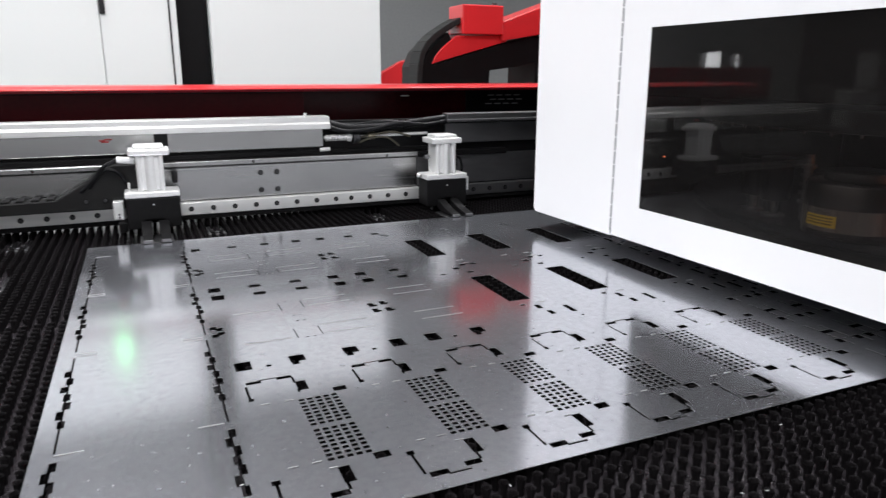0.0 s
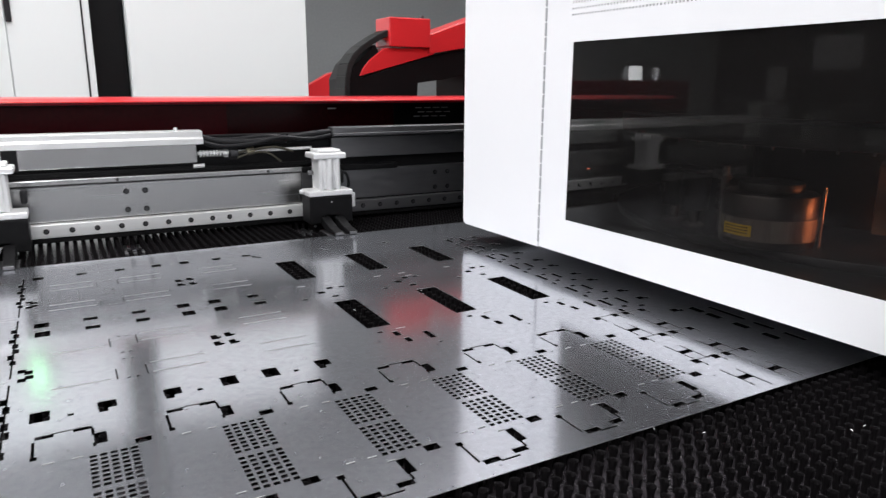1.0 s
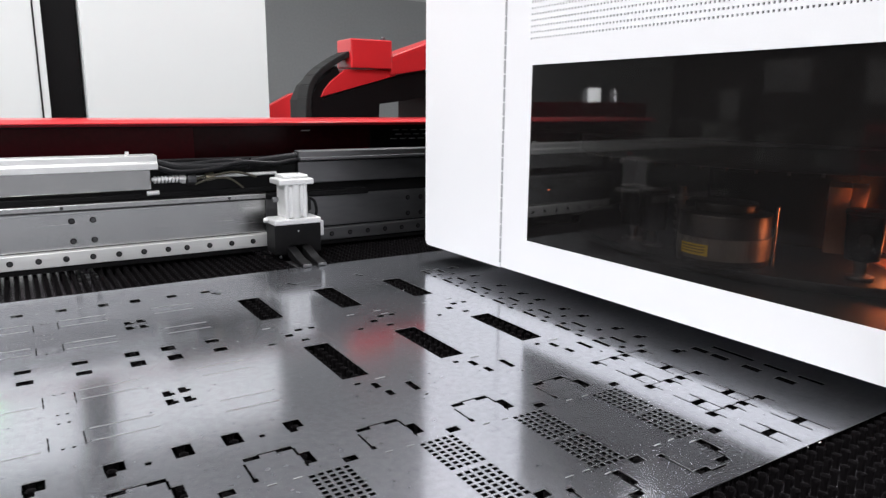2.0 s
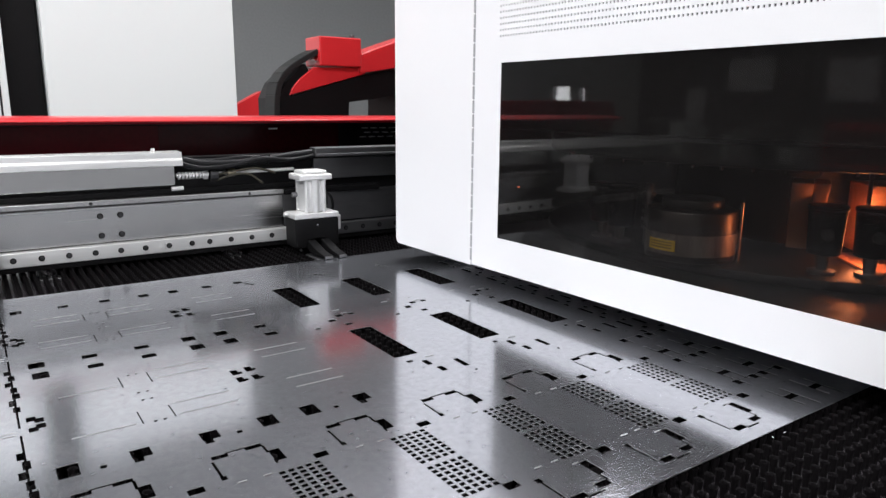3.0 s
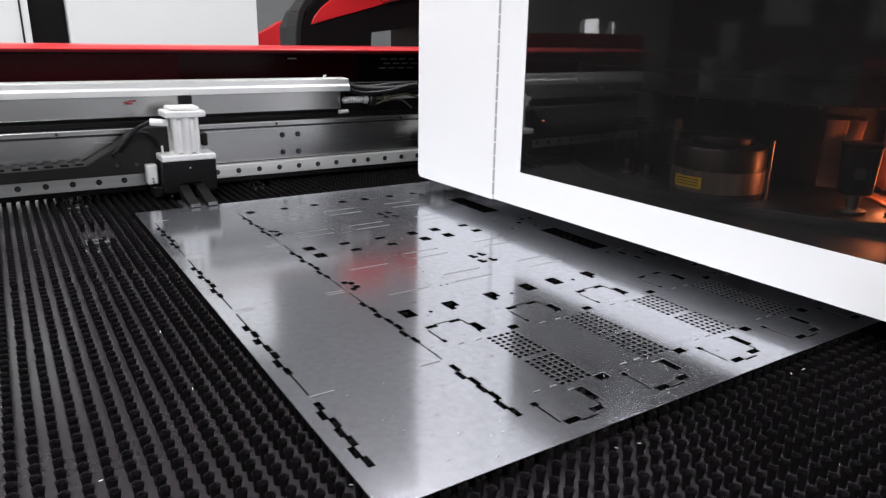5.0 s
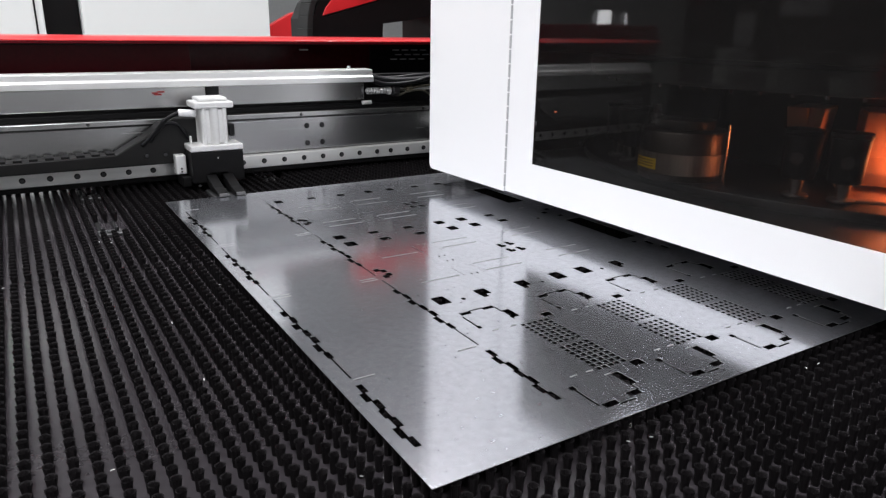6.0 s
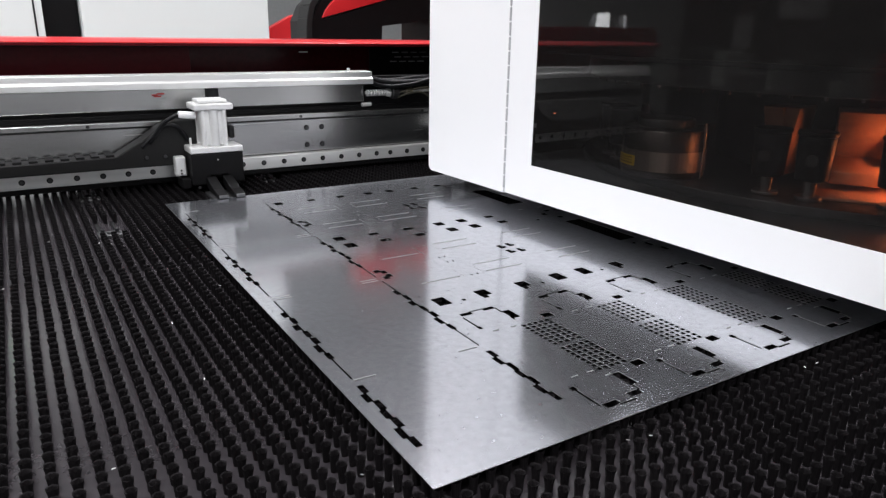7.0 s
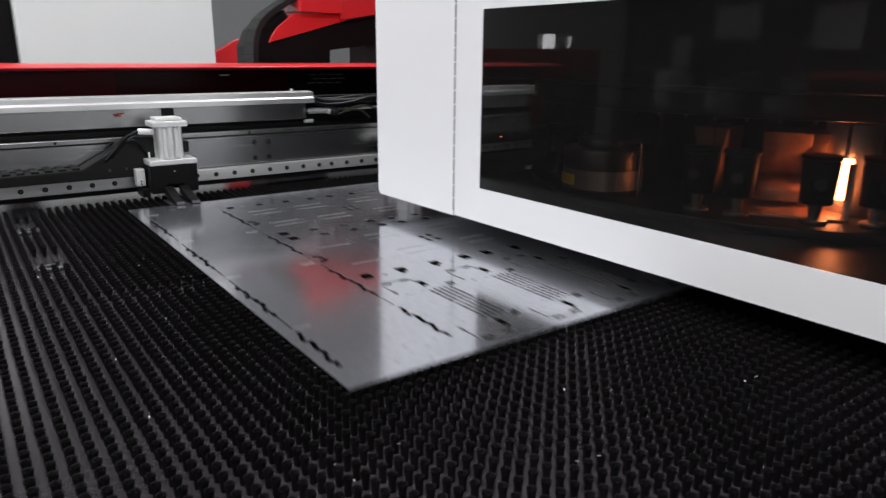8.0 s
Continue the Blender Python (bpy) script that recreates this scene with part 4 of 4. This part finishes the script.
# ---------------------------------------------------------------- brush table
TABLE = (-1.75, -1.42, 1.35, 0.9)
table = thing("brush_table", "black bristle brush table carrying the metal sheet", "brush table")
part("board", box(TABLE[0], TABLE[1], 0.845, TABLE[2], TABLE[3], 0.876, 0.002), BOARD, table, "grey board under the bristles")
part("apron", box(TABLE[0] + 0.03, TABLE[1] + 0.03, 0.70, TABLE[2] - 0.03, TABLE[3] - 0.03, 0.8445, 0.004), BLACK_PAINT, table)
for lx in (TABLE[0] + 0.1, TABLE[2] - 0.22):
    for ly in (TABLE[1] + 0.1, TABLE[3] - 0.22):
        part("leg", box(lx, ly, 0.0, lx + 0.12, ly + 0.12, 0.6995, 0.006), BLACK_PAINT, table)

PITCH_X, PITCH_Y = 0.0203, 0.02
rng = random.Random(4)


def tuft_shape(variant):
    """A bundle of bristles that flares to a ragged, hollow top."""
    r = random.Random(variant)
    n = 10
    lean = (r.uniform(-0.0005, 0.0005), r.uniform(-0.0005, 0.0005))
    verts, faces = [], []
    for radius, z, uneven in ((0.0038, 0.0, 0.02), (0.0044, 0.012, 0.03), (0.0057, 0.0212, 0.05), (0.0046, 0.0203, 0.05)):
        for k in range(n):
            a = 2 * math.pi * k / n
            h = radius * r.uniform(1 - uneven, 1 + uneven)
            t = z / 0.0212
            rise = r.uniform(-0.0006, 0.0003) if z > 0.02 else 0.0
            verts.append((h * math.cos(a) + lean[0] * t, h * math.sin(a) + lean[1] * t, z + rise))
    verts.append((lean[0], lean[1], 0.0030))
    for ring in range(3):
        for k in range(n):
            p, q = ring * n + k, ring * n + (k + 1) % n
            faces.append((p, q, q + n, p + n))
    for k in range(n):
        faces.append((3 * n + k, 3 * n + (k + 1) % n, 4 * n))
    return verts, faces


SHAPES = [tuft_shape(k) for k in range(9)]
FIXTURES = [(-0.742, 0.09), (-0.745, 0.455), (-0.275, 0.455), (-1.22, 0.455), (-1.22, 0.09)]
spots = []
nx, ny = int((TABLE[2] - 0.15 - TABLE[0]) / PITCH_X), int((0.66 - TABLE[1]) / PITCH_Y)
for i in range(nx):
    for j in range(ny):
        x, y = TABLE[0] + 0.017 + i * PITCH_X, TABLE[1] + 0.006 + j * PITCH_Y
        if any(abs(x - fx) < 0.026 and -0.03 < y - fy < 0.105 for fx, fy in FIXTURES):
            continue
        if abs(y + 0.195) < 0.0101:
            continue
        spots.append((x, y))
near = [s for s in spots if -0.70 < s[0] < -0.36 and -1.22 < s[1] < -0.86][:300]
chosen = set(near)
vs, fs = [], []
for x, y in spots:
    if (x, y) in chosen:
        continue
    v, f = SHAPES[rng.randrange(9)]
    b = len(vs)
    s, dx, dy = rng.uniform(0.96, 1.03), rng.uniform(-0.0005, 0.0005), rng.uniform(-0.0005, 0.0005)
    vs += [(x + dx + a * s, y + dy + c * s, 0.876 + d) for a, c, d in v]
    fs += [tuple(b + q for q in face) for face in f]
me = bpy.data.meshes.new("bristle_field")
me.from_pydata(vs, [], fs)
me.materials.append(BRISTLE)
field = new("bristle_field", me)
field.parent = table
tagged(field, kind="stuff")
for n, (fx, fy) in enumerate(FIXTURES):
    fix = thing("table_bracket", "small steel bracket screwed into the brush table", "bracket", "table brackets", at=(fx, fy, 0.876))
    part("plate", box(-0.024, -0.018, 0.0, 0.024, 0.018, 0.008, 0.002), DARK_STEEL, fix)
    for sx in (-0.014, 0.014):
        part("pin", cyl((sx, 0.0, 0.008), (sx, 0.0, 0.017), 0.004, seg=12, bevel=0.001), BLACKENED, fix)
    part("screw", cyl((0, -0.008, 0.008), (0, -0.008, 0.013), 0.006, seg=12, bevel=0.001), DARK_STEEL, fix)
    for sx in (-0.016, 0.016):
        part("slide_bar", box(sx - 0.004, 0.019, 0.0, sx + 0.004, 0.10, 0.006, 0.0015), BLACKENED, fix)
chips = bmesh.new()
for k in range(46):
    x, y = rng.uniform(-1.2, 0.0), rng.uniform(-1.25, 0.1)
    one = box(-0.002, -0.0005, 0, 0.002, 0.0005, 0.0005)
    bmesh.ops.transform(one, matrix=pose(x, y, 0.8975, rng.uniform(-20, 20), rng.uniform(-20, 20), rng.uniform(0, 180)), verts=one.verts)
    merge(chips, one)
tagged(part("metal_chips", chips, ALU), "tiny bright metal chips scattered on bristles", "metal chips", kind="stuff")
tuft_meshes = []
for k, (v, f) in enumerate(SHAPES):
    m = bpy.data.meshes.new("bristle_tuft")
    m.from_pydata(v, [], f)
    m.materials.append(BRISTLE)
    tuft_meshes.append(m)
for x, y in near:
    ob = new("bristle_tuft", tuft_meshes[rng.randrange(9)])
    ob.parent = table
    ob.location = (x, y, 0.876)

# ---------------------------------------------------------------- motion of the machine
MOVES = [
    (0.0, 0.0, 0.0), (0.1, -0.002, 0.0), (0.2, -0.027, 0.0), (0.3, -0.028, 0.0), (0.4, -0.083, 0.0), (0.5, -0.093, 0.0),
    (0.6, -0.101, 0.0), (0.7, -0.124, 0.0), (0.8, -0.126, 0.0), (0.9, -0.141, 0.002), (1.0, -0.142, 0.002), (1.1, -0.154, 0.002),
    (1.2, -0.165, 0.001), (1.3, -0.186, 0.0), (1.5, -0.188, 0.0), (1.6, -0.188, -0.06), (1.7, -0.187, -0.115), (1.8, -0.187, -0.12),
    (2.3, -0.11, -0.12), (2.8, -0.036, -0.118), (2.9, -0.022, -0.114), (3.0, -0.018, -0.112), (3.2, 0.004, -0.112), (3.4, 0.018, -0.112),
    (3.5, 0.038, -0.112), (3.6, 0.039, -0.112), (3.8, 0.068, -0.11), (3.9, 0.081, -0.108), (4.0, 0.170, -0.096), (4.1, 0.186, -0.093),
    (4.2, 0.192, -0.092), (4.3, 0.220, -0.091), (4.4, 0.223, -0.09), (4.5, 0.257, -0.09), (4.6, 0.259, -0.09), (4.7, 0.285, -0.09),
    (4.8, 0.388, -0.09), (4.9, 0.390, -0.09), (5.0, 0.414, -0.09), (5.1, 0.416, -0.09), (5.2, 0.447, -0.09), (5.4, 0.452, -0.09),
    (6.3, 0.455, -0.091), (7.0, 0.454, -0.093), (7.6, 0.455, -0.092), (7.7, 0.457, -0.088), (7.8, 0.474, -0.045), (7.9, 0.504, 0.032), (8.0, 0.549, 0.155),
]
TURNS = [(0.0, 0.0), (5.2, 0.0), (5.5, -3.5), (6.0, -11.5), (6.3, -14.6), (6.6, -15.4), (7.0, -16.4), (7.5, -16.9), (8.0, -18.0)]


def motions():
    walk(beam, [(t, pose(0, dy, 0)) for t, dx, dy in MOVES])
    walk(slide, [(t, pose(dx, dy, 0)) for t, dx, dy in MOVES])
    for c, x in ((clamp_one, CLAMP_X[0]), (clamp_two, CLAMP_X[1])):
        walk(c, [(t, pose(x + dx, dy, 0)) for t, dx, dy in MOVES])
    walk(plate, [(t, pose(SHEET_AT[0] + dx, SHEET_AT[1] + dy, SHEET_AT[2])) for t, dx, dy in MOVES])
    walk(turret, [(t, pose(*TURRET, 0, 0, a)) for t, a in TURNS])


motions()
